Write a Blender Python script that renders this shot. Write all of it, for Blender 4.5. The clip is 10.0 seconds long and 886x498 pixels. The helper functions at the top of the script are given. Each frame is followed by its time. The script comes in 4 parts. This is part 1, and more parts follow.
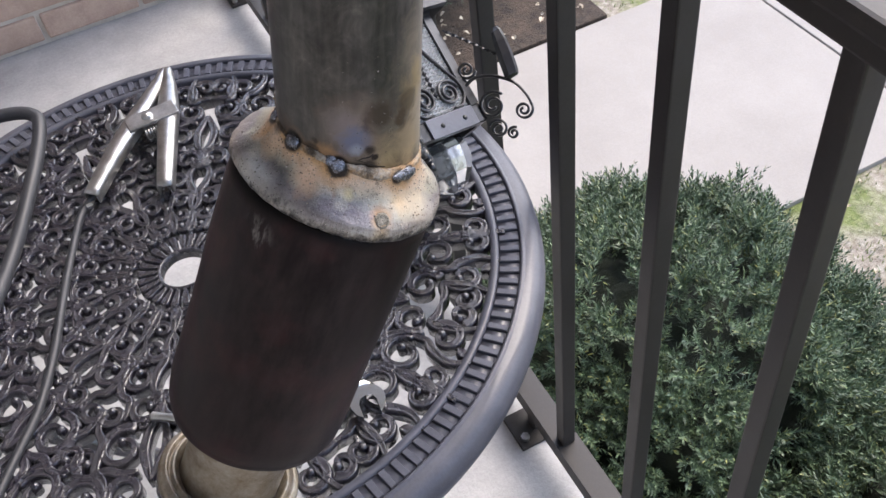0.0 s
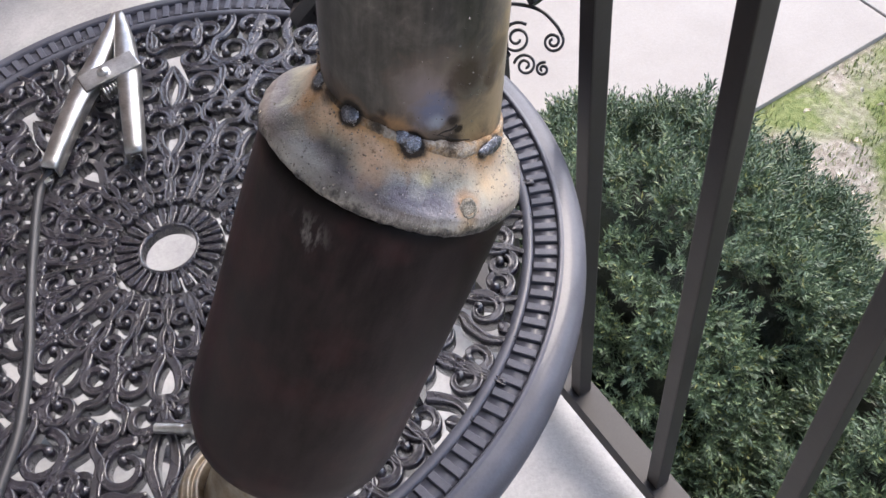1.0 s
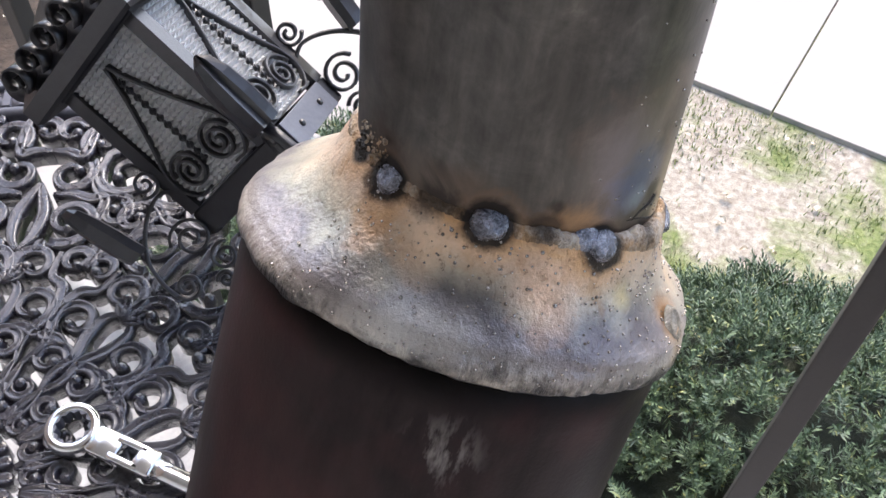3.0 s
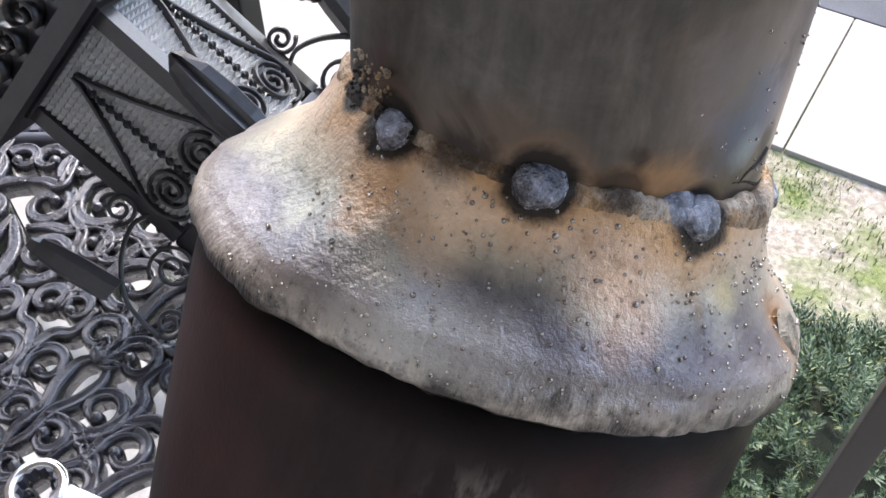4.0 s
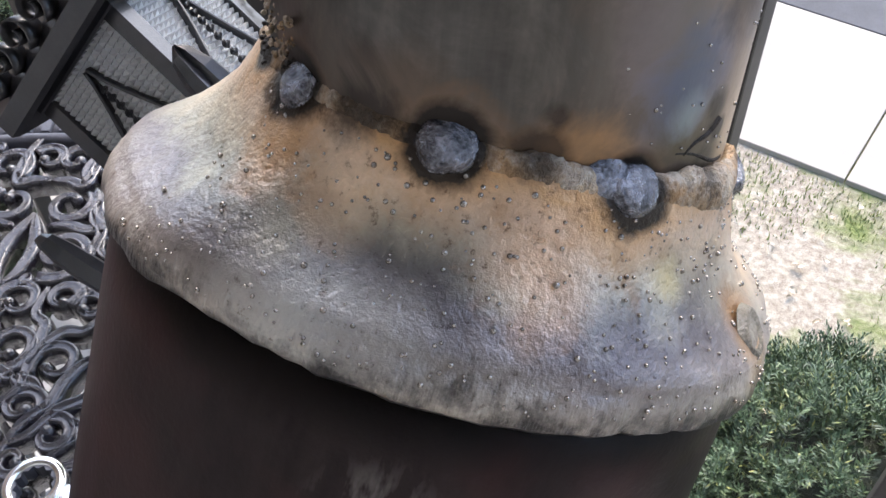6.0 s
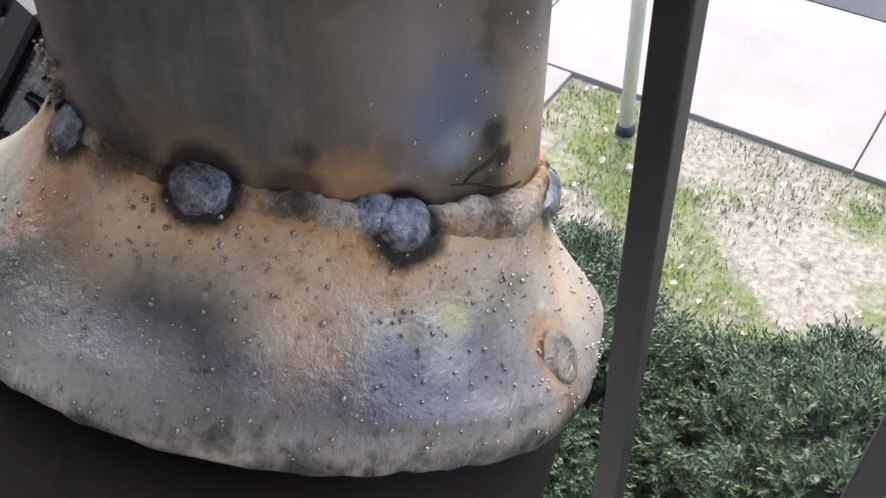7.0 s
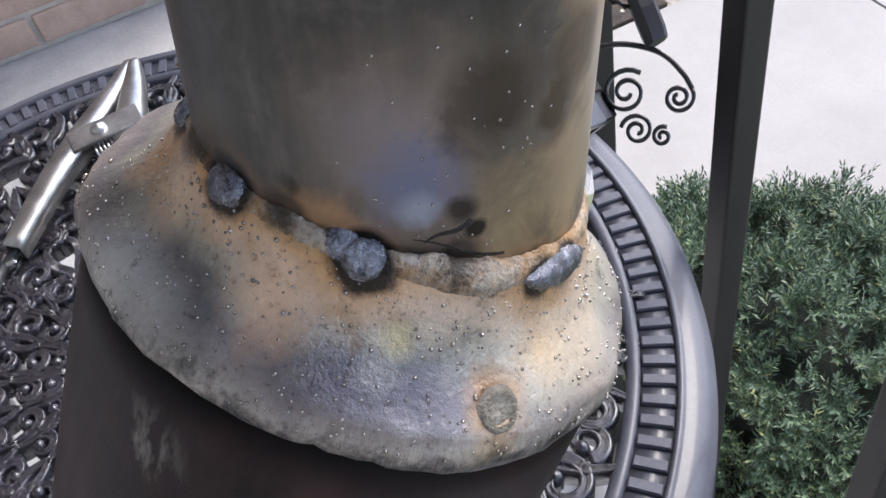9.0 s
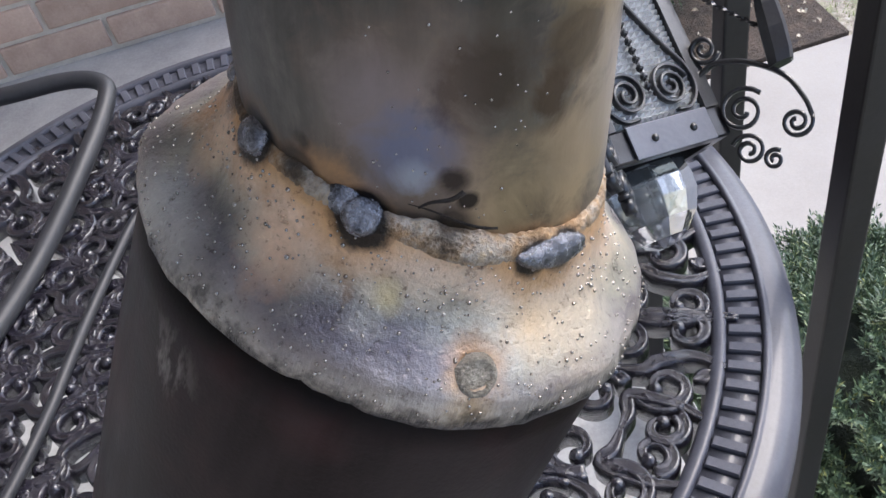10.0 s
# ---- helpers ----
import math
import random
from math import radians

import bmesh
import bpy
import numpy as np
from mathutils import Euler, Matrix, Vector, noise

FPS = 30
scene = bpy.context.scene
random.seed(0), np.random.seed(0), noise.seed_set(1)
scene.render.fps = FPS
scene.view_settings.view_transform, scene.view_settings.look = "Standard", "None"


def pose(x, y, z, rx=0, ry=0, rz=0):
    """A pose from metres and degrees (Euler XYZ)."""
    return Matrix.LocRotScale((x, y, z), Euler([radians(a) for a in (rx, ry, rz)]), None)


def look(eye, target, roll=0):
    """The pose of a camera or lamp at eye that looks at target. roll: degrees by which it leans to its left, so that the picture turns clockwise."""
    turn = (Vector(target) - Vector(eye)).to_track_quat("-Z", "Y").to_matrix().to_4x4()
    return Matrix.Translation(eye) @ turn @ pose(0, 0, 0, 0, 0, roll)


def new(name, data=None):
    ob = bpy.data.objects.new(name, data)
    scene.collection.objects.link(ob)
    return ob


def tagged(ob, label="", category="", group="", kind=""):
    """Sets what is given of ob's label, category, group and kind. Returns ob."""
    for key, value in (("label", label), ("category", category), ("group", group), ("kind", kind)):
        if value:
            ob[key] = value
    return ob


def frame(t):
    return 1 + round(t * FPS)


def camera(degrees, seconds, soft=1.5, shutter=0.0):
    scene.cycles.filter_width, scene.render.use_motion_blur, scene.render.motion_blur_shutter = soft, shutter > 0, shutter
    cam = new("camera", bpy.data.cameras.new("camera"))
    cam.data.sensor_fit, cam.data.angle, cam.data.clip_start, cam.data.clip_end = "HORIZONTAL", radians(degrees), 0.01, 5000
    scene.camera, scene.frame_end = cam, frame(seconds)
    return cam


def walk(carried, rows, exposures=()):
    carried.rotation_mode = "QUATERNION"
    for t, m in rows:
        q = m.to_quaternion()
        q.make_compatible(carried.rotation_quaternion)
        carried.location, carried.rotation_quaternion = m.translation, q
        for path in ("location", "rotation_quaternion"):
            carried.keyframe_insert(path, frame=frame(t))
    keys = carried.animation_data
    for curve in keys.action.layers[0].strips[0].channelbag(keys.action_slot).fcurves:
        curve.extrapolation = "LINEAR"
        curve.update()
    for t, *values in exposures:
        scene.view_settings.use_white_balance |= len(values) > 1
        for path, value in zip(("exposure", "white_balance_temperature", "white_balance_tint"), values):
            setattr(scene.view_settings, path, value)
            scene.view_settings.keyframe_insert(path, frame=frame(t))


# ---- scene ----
cam = camera(50.2, 10.0)
PATH = [
    (0, (0.014, -0.601, 1.152), (0.481, 0.654, -0.334), -8.8),
    (0.5, (0.008, -0.556, 1.124), (0.483, 0.602, -0.436), -10.0),
    (1, (-0.005, -0.494, 1.104), (0.496, 0.595, -0.496), -9.4),
    (1.5, (-0.039, -0.405, 1.079), (0.575, 0.543, -0.571), -5.9),
    (2, (-0.046, -0.346, 1.057), (0.777, 0.445, -0.586), -1.6),
    (2.5, (-0.041, -0.326, 1.036), (0.933, 0.334, -0.581), 0.2),
    (4, (-0.007, -0.296, 0.956), (1.095, 0.384, -0.568), -0.2),
    (4.5, (-0.005, -0.301, 0.947), (1.08, 0.472, -0.545), -2.1),
    (5, (0.001, -0.299, 0.945), (1.094, 0.484, -0.535), -1.2),
    (6.5, (0.016, -0.323, 0.94), (1.069, 0.487, -0.554), -3.1),
    (7, (0.028, -0.333, 0.941), (1.081, 0.496, -0.544), -5.1),
    (7.5, (0.02, -0.331, 0.951), (1.039, 0.552, -0.526), -7.5),
    (8, (0.017, -0.327, 0.962), (0.982, 0.592, -0.53), -8.8),
    (8.5, (0.035, -0.355, 0.966), (0.861, 0.665, -0.543), -8.7),
    (9, (0.072, -0.377, 0.961), (0.46, 0.925, -0.507), -13.1),
    (9.5, (0.1, -0.399, 0.954), (0.283, 0.992, -0.471), -14.8),
    (10, (0.091, -0.396, 0.961), (0.201, 1.012, -0.456), -14.5),
]
walk(cam, [(t, look(eye, target, roll)) for t, eye, target, roll in PATH],
     [(0.0, 1.72, 6500, 12), (1.0, 1.83, 6500, 13), (2.0, 2.02, 6550, 14), (4.5, 2.22, 6450, 11), (6.5, 2.08, 6500, 11), (7.0, 1.98, 6400, 11), (7.5, 1.86, 6350, 11), (8.0, 1.96, 6250, 11), (9.0, 1.80, 6200, 11), (10.0, 1.68, 6200, 11)])

# ---- light ----
world = bpy.data.worlds.new("sky")
scene.world = world
world.use_nodes = True
wn = world.node_tree.nodes
sky = wn.new("ShaderNodeTexSky")
sky.sky_type = 'NISHITA'
sky.sun_disc = False
sky.sun_elevation = radians(50)
sky.sun_rotation = radians(70)
sky.air_density, sky.dust_density = 1.0, 2.4
bg = wn["Background"]
bg.inputs["Strength"].default_value = 0.18
world.node_tree.links.new(sky.outputs[0], bg.inputs["Color"])
sun = new("sun", bpy.data.lights.new("sun", 'SUN'))
sun.data.energy, sun.data.angle, sun.data.color = 0.6, radians(24), (1.0, 0.94, 0.85)
sun.matrix_world = look((6, 2, 8), (0, 0, 0))


# ---- materials ----
def nodes_of(name):
    m = bpy.data.materials.new(name)
    m.use_nodes = True
    t = m.node_tree
    return m, t, t.nodes["Principled BSDF"]


def noise_node(t, scale, detail=6, rough=0.6, coord=None, dist=0.0):
    n = t.nodes.new("ShaderNodeTexNoise")
    n.inputs["Scale"].default_value, n.inputs["Detail"].default_value = scale, detail
    n.inputs["Roughness"].default_value, n.inputs["Distortion"].default_value = rough, dist
    if coord:
        t.links.new(coord, n.inputs["Vector"])
    return n


def ramp_node(t, fac, stops):
    r = t.nodes.new("ShaderNodeValToRGB")
    e = r.color_ramp.elements
    while len(e) < len(stops):
        e.new(0.5)
    for k, (p, c) in enumerate(stops):
        e[k].position, e[k].color = p, (*c, 1)
    t.links.new(fac, r.inputs[0])
    return r


def mix_node(t, fac, a, b, kind='MIX'):
    m = t.nodes.new("ShaderNodeMix")
    m.data_type, m.blend_type = 'RGBA', kind
    for key, v in ((0, fac), (6, a), (7, b)):
        if isinstance(v, (int, float)):
            m.inputs[key].default_value = v
        elif isinstance(v, tuple):
            m.inputs[key].default_value = (*v, 1)
        else:
            t.links.new(v, m.inputs[key])
    return m.outputs[2]


def math_node(t, op, a, b=0.0, clamp=False):
    m = t.nodes.new("ShaderNodeMath")
    m.operation, m.use_clamp = op, clamp
    for k, v in ((0, a), (1, b)):
        if isinstance(v, (int, float)):
            m.inputs[k].default_value = v
        else:
            t.links.new(v, m.inputs[k])
    return m.outputs[0]


def bump(t, p, height, strength, dist):
    b = t.nodes.new("ShaderNodeBump")
    b.inputs["Strength"].default_value, b.inputs["Distance"].default_value = strength, dist
    t.links.new(height, b.inputs["Height"])
    t.links.new(b.outputs[0], p.inputs["Normal"])


def surf(name, c1, c2, scale, rough=0.6, metal=0.0, fine=8.0, relief=0.3, dist=0.001, spread=0.12, coat=0.0, rand=0.0):
    """Two-scale varied surface: broad patches, fine grain, bump."""
    m, t, p = nodes_of(name)
    co = t.nodes.new("ShaderNodeTexCoord").outputs["Object"]
    big, small = noise_node(t, scale, 5, 0.6, co), noise_node(t, scale * fine, 4, 0.7, co)
    f = math_node(t, 'ADD', math_node(t, 'MULTIPLY', big.outputs[0], 0.65), math_node(t, 'MULTIPLY', small.outputs[0], 0.35))
    r = ramp_node(t, f, [(0.35, c1), (0.65, c2)])
    col = r.outputs[0]
    if rand:
        info = t.nodes.new("ShaderNodeObjectInfo").outputs["Random"]
        col = mix_node(t, math_node(t, 'MULTIPLY', info, rand), col, tuple(x * 0.45 for x in c1))
    t.links.new(col, p.inputs["Base Color"])
    rr = math_node(t, 'ADD', math_node(t, 'MULTIPLY', math_node(t, 'SUBTRACT', big.outputs[0], 0.5), spread * 2), rough, True)
    t.links.new(rr, p.inputs["Roughness"])
    p.inputs["Metallic"].default_value = metal
    p.inputs["Coat Weight"].default_value, p.inputs["Coat Roughness"].default_value, p.inputs["Coat IOR"].default_value = coat, 0.12, 1.5
    bump(t, p, small.outputs[0], relief, dist)
    return m


# table's black paint, paled and blued: sky sheen on the rim put in colour
RIM_SKYLIT = surf("satin_black_rim_paint", (0.040, 0.042, 0.058), (0.075, 0.078, 0.102), 22, 0.55, 0.0, 20, 0.3, 0.0005, 0.10, 0.25)
IRON = surf("black_cast_paint", (0.008, 0.007, 0.012), (0.024, 0.021, 0.034), 34, 0.26, 0.0, 7, 0.9, 0.0022, 0.14, 1.0)
RAILPAINT = surf("dark_brown_rail_paint", (0.016, 0.013, 0.012), (0.03, 0.026, 0.024), 20, 0.5, 0.0, 15, 0.15, 0.0004)
LAMPIRON = surf("black_lantern_paint", (0.008, 0.008, 0.01), (0.022, 0.022, 0.026), 40, 0.34, 0.0, 10, 0.3, 0.0005, 0.12, 0.4)
CONCRETE = surf("porch_concrete", (0.30, 0.295, 0.295), (0.47, 0.465, 0.46), 9, 0.85, 0, 18, 0.5, 0.002)
PAVING = surf("pale_walk_concrete", (0.27, 0.242, 0.212), (0.33, 0.30, 0.265), 3, 0.9, 0, 40, 0.4, 0.002)
ROADMAT = surf("asphalt", (0.045, 0.045, 0.05), (0.09, 0.09, 0.095), 4, 0.9, 0, 50, 0.6, 0.003)
MULCH = surf("bark_mulch", (0.030, 0.020, 0.014), (0.11, 0.078, 0.055), 14, 0.95, 0, 6, 1.0, 0.02)
BRICKMAT = surf("brown_brick", (0.42, 0.30, 0.24), (0.58, 0.44, 0.36), 18, 0.9, 0, 9, 0.6, 0.003, 0.05, 0, 0.35)
MORTAR = surf("mortar", (0.50, 0.46, 0.41), (0.62, 0.58, 0.53), 30, 0.95, 0, 8, 0.6, 0.002)
SIDING = surf("grey_siding", (0.38, 0.375, 0.37), (0.48, 0.475, 0.47), 6, 0.8, 0, 12, 0.2, 0.002)
DRYLEAF = surf("dry_leaf", (0.42, 0.33, 0.22), (0.66, 0.58, 0.46), 40, 0.8, 0, 6, 0.4, 0.001)
CHROME = surf("plated_steel", (0.34, 0.335, 0.33), (0.66, 0.655, 0.65), 60, 0.36, 1.0, 10, 0.2, 0.0004, 0.15)
POLISHED = surf("polished_steel", (0.80, 0.80, 0.80), (0.9, 0.9, 0.9), 25, 0.16, 1.0, 10, 0.1, 0.0002, 0.08)
RUBBER = surf("black_rubber", (0.02, 0.021, 0.025), (0.035, 0.036, 0.042), 40, 0.5, 0, 10, 0.2, 0.0004)
POSTPAINT = surf("pale_post_paint", (0.55, 0.54, 0.52), (0.7, 0.69, 0.67), 15, 0.6, 0.0, 10, 0.2, 0.001)
TWIG = surf("shrub_twigs", (0.05, 0.04, 0.025), (0.11, 0.085, 0.055), 25, 0.9, 0, 8, 0.8, 0.004)
SCORCH = surf("weld_scorch", (0.012, 0.010, 0.009), (0.05, 0.038, 0.03), 260, 0.75, 0.2, 5, 0.8, 0.0012)
BEAD = surf("weld_bead_steel", (0.045, 0.048, 0.058), (0.38, 0.39, 0.44), 420, 0.24, 1.0, 4, 0.6, 0.0009, 0.22)
PLUG = surf("plug_weld_metal", (0.13, 0.115, 0.09), (0.42, 0.39, 0.34), 420, 0.42, 0.6, 4, 0.9, 0.001, 0.2)
SPATTER = surf("spatter_steel", (0.20, 0.165, 0.14), (0.50, 0.46, 0.42), 500, 0.24, 0.8, 4, 0.3, 0.0004, 0.2)
FLANGEMAT = surf("flange_steel", (0.20, 0.15, 0.09), (0.42, 0.38, 0.32), 60, 0.45, 0.8, 6, 0.4, 0.0008, 0.2)


def leaf_material(name, a, b, c):
    m, t, p = nodes_of(name)
    r = t.nodes.new("ShaderNodeNewGeometry").outputs["Random Per Island"]
    col = ramp_node(t, r, [(0.0, a), (0.55, b), (0.93, c), (1.0, (0.22, 0.22, 0.06))])
    t.links.new(col.outputs[0], p.inputs["Base Color"])
    p.inputs["Roughness"].default_value = 0.5
    p.inputs["Subsurface Weight"].default_value = 0.0
    return m


LEAF = leaf_material("yew_needles", (0.036, 0.060, 0.034), (0.074, 0.112, 0.060), (0.135, 0.19, 0.092))
BLADE = leaf_material("lawn_blades", (0.11, 0.145, 0.035), (0.20, 0.25, 0.065), (0.36, 0.33, 0.16))
# dark green that stands in for the shade deep inside a shrub
SHADELEAF = surf("shaded_needles", (0.010, 0.016, 0.009), (0.028, 0.036, 0.018), 30, 0.9, 0, 8, 1.0, 0.01)


def lawn_material():
    m, t, p = nodes_of("patchy_lawn")
    co = t.nodes.new("ShaderNodeTexCoord").outputs["Object"]
    a, b = noise_node(t, 2.2, 6, 0.65, co, 0.4), noise_node(t, 45, 5, 0.7, co)
    soil = ramp_node(t, b.outputs[0], [(0.3, (0.17, 0.135, 0.10)), (0.5, (0.29, 0.25, 0.195)), (0.72, (0.44, 0.40, 0.33))])
    green = ramp_node(t, b.outputs[0], [(0.3, (0.07, 0.10, 0.022)), (0.7, (0.21, 0.23, 0.08))])
    f = ramp_node(t, a.outputs[0], [(0.44, (0, 0, 0)), (0.56, (1, 1, 1))])
    t.links.new(mix_node(t, f.outputs[0], soil.outputs[0], green.outputs[0]), p.inputs["Base Color"])
    p.inputs["Roughness"].default_value = 0.95
    bump(t, p, b.outputs[0], 0.8, 0.01)
    return m


LAWN = lawn_material()


def spot_mask(t, co, at, size, soft, wob, rag=2.4):
    """1 inside a blotch round the local point at, 0 outside, with an uneven edge."""
    v = t.nodes.new("ShaderNodeVectorMath")
    v.operation = 'DISTANCE'
    t.links.new(co, v.inputs[0])
    v.inputs[1].default_value = at
    d = math_node(t, 'ADD', v.outputs["Value"], math_node(t, 'MULTIPLY', math_node(t, 'SUBTRACT', wob, 0.5), size * rag))
    r = t.nodes.new("ShaderNodeMapRange")
    t.links.new(d, r.inputs[0])
    r.inputs[1].default_value, r.inputs[2].default_value = size - soft, size + soft
    r.inputs[3].default_value, r.inputs[4].default_value = 1, 0
    return r.outputs[0]


WELDS = (((-0.0402, 0.0074, 0.0290), 0.0062), ((-0.0402, -0.0160, 0.0295), 0.0068), ((-0.0245, -0.0365, 0.0290), 0.0064),
         ((0.0065, -0.0395, 0.0275), 0.0048), ((0.0135, -0.0378, 0.0283), 0.0048), ((-0.0345, 0.0180, 0.0310), 0.0050))


def soot_and_shade(t, co, col, wob, rust=1.0):
    """Black burnt halo round each tack, rust bleeding out of it, burnt streaks between the tacks."""
    for at, size in WELDS:
        col = mix_node(t, math_node(t, 'MULTIPLY', spot_mask(t, co, (at[0], at[1], at[2] - 0.003), size * 1.15, size * 0.45, wob, 3.0), 0.48 * rust), col, (0.55, 0.30, 0.12))
    for at, size in (((-0.0405, -0.0045, 0.0305), 0.0050), ((-0.0395, 0.0120, 0.0270), 0.0036), ((-0.0345, -0.0260, 0.0318), 0.0030), ((-0.0100, -0.0395, 0.0318), 0.0032)):
        col = mix_node(t, math_node(t, 'MULTIPLY', spot_mask(t, co, at, size, size * 0.4, wob, 3.6), 0.8), col, (0.022, 0.018, 0.016))
    for at, size in WELDS:
        col = mix_node(t, math_node(t, 'MULTIPLY', spot_mask(t, co, (at[0], at[1], at[2] - 0.0002), size * 0.84, size * 0.14, wob, 1.0), 0.97), col, (0.012, 0.010, 0.009))
    return col


def cone_material():
    """Heat-tinted mild steel: rust at the weld, straw, grey-green and mauve bands, pale hammered lip."""
    m, t, p = nodes_of("heat_tinted_cone_steel")
    co = t.nodes.new("ShaderNodeTexCoord").outputs["Object"]
    big, mid, fine = noise_node(t, 26, 3, 0.5, co), noise_node(t, 110, 6, 0.68, co), noise_node(t, 700, 4, 0.7, co)
    z = t.nodes.new("ShaderNodeSeparateXYZ")
    t.links.new(co, z.inputs[0])
    f = math_node(t, 'MULTIPLY', z.outputs[2], 1 / 0.032)
    f = math_node(t, 'ADD', f, math_node(t, 'MULTIPLY', math_node(t, 'SUBTRACT', big.outputs[0], 0.5), 0.60))
    f = math_node(t, 'ADD', f, math_node(t, 'MULTIPLY', math_node(t, 'SUBTRACT', mid.outputs[0], 0.5), 0.22))
    band = ramp_node(t, f, [(0.0, (0.40, 0.36, 0.31)), (0.10, (0.39, 0.35, 0.31)), (0.22, (0.33, 0.29, 0.275)), (0.33, (0.21, 0.19, 0.195)),
                            (0.44, (0.36, 0.34, 0.28)), (0.56, (0.53, 0.46, 0.36)), (0.74, (0.60, 0.46, 0.35)), (0.88, (0.54, 0.33, 0.17)), (1.0, (0.25, 0.16, 0.09))])
    col = band.outputs[0]
    for at, size, tint in (((-0.046, -0.020, 0.0130), 0.0098, (0.085, 0.076, 0.082)), ((-0.0485, -0.0185, 0.0085), 0.005, (0.44, 0.41, 0.38)), ((-0.030, -0.040, 0.0115), 0.0078, (0.10, 0.084, 0.092)),
                           ((-0.049, 0.004, 0.0135), 0.0078, (0.10, 0.092, 0.09)), ((0.006, -0.047, 0.012), 0.008, (0.46, 0.42, 0.36)), ((0.020, -0.043, 0.014), 0.010, (0.52, 0.43, 0.33)), ((0.030, -0.040, 0.006), 0.007, (0.44, 0.41, 0.38)), ((-0.052, -0.008, 0.006), 0.007, (0.52, 0.51, 0.48)),
                           ((-0.015, -0.046, 0.0115), 0.0082, (0.10, 0.086, 0.095)), ((-0.002, -0.052, 0.004), 0.0045, (0.52, 0.37, 0.20)), ((-0.018, -0.0425, 0.0185), 0.0024, (0.62, 0.50, 0.26)),
                           ((-0.001, -0.0505, 0.0105), 0.0046, (0.44, 0.24, 0.10)), ((-0.036, -0.031, 0.0185), 0.006, (0.78, 0.52, 0.35)), ((-0.046, -0.006, 0.021), 0.005, (0.74, 0.50, 0.32)), ((-0.047, 0.006, 0.022), 0.005, (0.62, 0.34, 0.15)), ((0.010, -0.045, 0.017), 0.005, (0.62, 0.46, 0.30))):
        col = mix_node(t, math_node(t, 'MULTIPLY', spot_mask(t, co, at, size, size * 0.75, mid.outputs[0]), 0.8), col, tint)
    col = soot_and_shade(t, co, col, mid.outputs[0])
    speck = ramp_node(t, fine.outputs[0], [(0.30, (0.42, 0.38, 0.35)), (0.40, (0.96, 0.96, 0.96)), (0.75, (1.12, 1.12, 1.1))])
    grime = ramp_node(t, mid.outputs[0], [(0.25, (0.66, 0.64, 0.62)), (0.44, (1.04, 1.04, 1.04)), (0.8, (1.2, 1.19, 1.16))])
    col = mix_node(t, 1.0, mix_node(t, 1.0, col, speck.outputs[0], 'MULTIPLY'), grime.outputs[0], 'MULTIPLY')
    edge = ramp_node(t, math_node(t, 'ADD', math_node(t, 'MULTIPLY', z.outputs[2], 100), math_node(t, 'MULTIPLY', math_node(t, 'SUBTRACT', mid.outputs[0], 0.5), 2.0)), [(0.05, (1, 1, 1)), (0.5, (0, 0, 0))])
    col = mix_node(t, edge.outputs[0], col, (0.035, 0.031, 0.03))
    t.links.new(col, p.inputs["Base Color"])
    p.inputs["Metallic"].default_value = 0.42
    t.links.new(math_node(t, 'ADD', math_node(t, 'MULTIPLY', mid.outputs[0], 0.36), 0.15), p.inputs["Roughness"])
    mapn = t.nodes.new("ShaderNodeMapping")
    mapn.inputs["Scale"].default_value = (1, 1, 0.15)
    t.links.new(co, mapn.inputs[0])
    stroke = noise_node(t, 420, 3, 0.6, mapn.outputs[0])
    low = ramp_node(t, math_node(t, 'MULTIPLY', z.outputs[2], 80), [(0.1, (1, 1, 1)), (0.75, (0, 0, 0))])
    h = math_node(t, 'ADD', math_node(t, 'MULTIPLY', fine.outputs[0], 0.35), math_node(t, 'MULTIPLY', mid.outputs[0], 1.0))
    h = math_node(t, 'ADD', h, math_node(t, 'MULTIPLY', math_node(t, 'MULTIPLY', stroke.outputs[0], low.outputs[0]), 1.6))
    bump(t, p, h, 0.75, 0.0010)
    return m


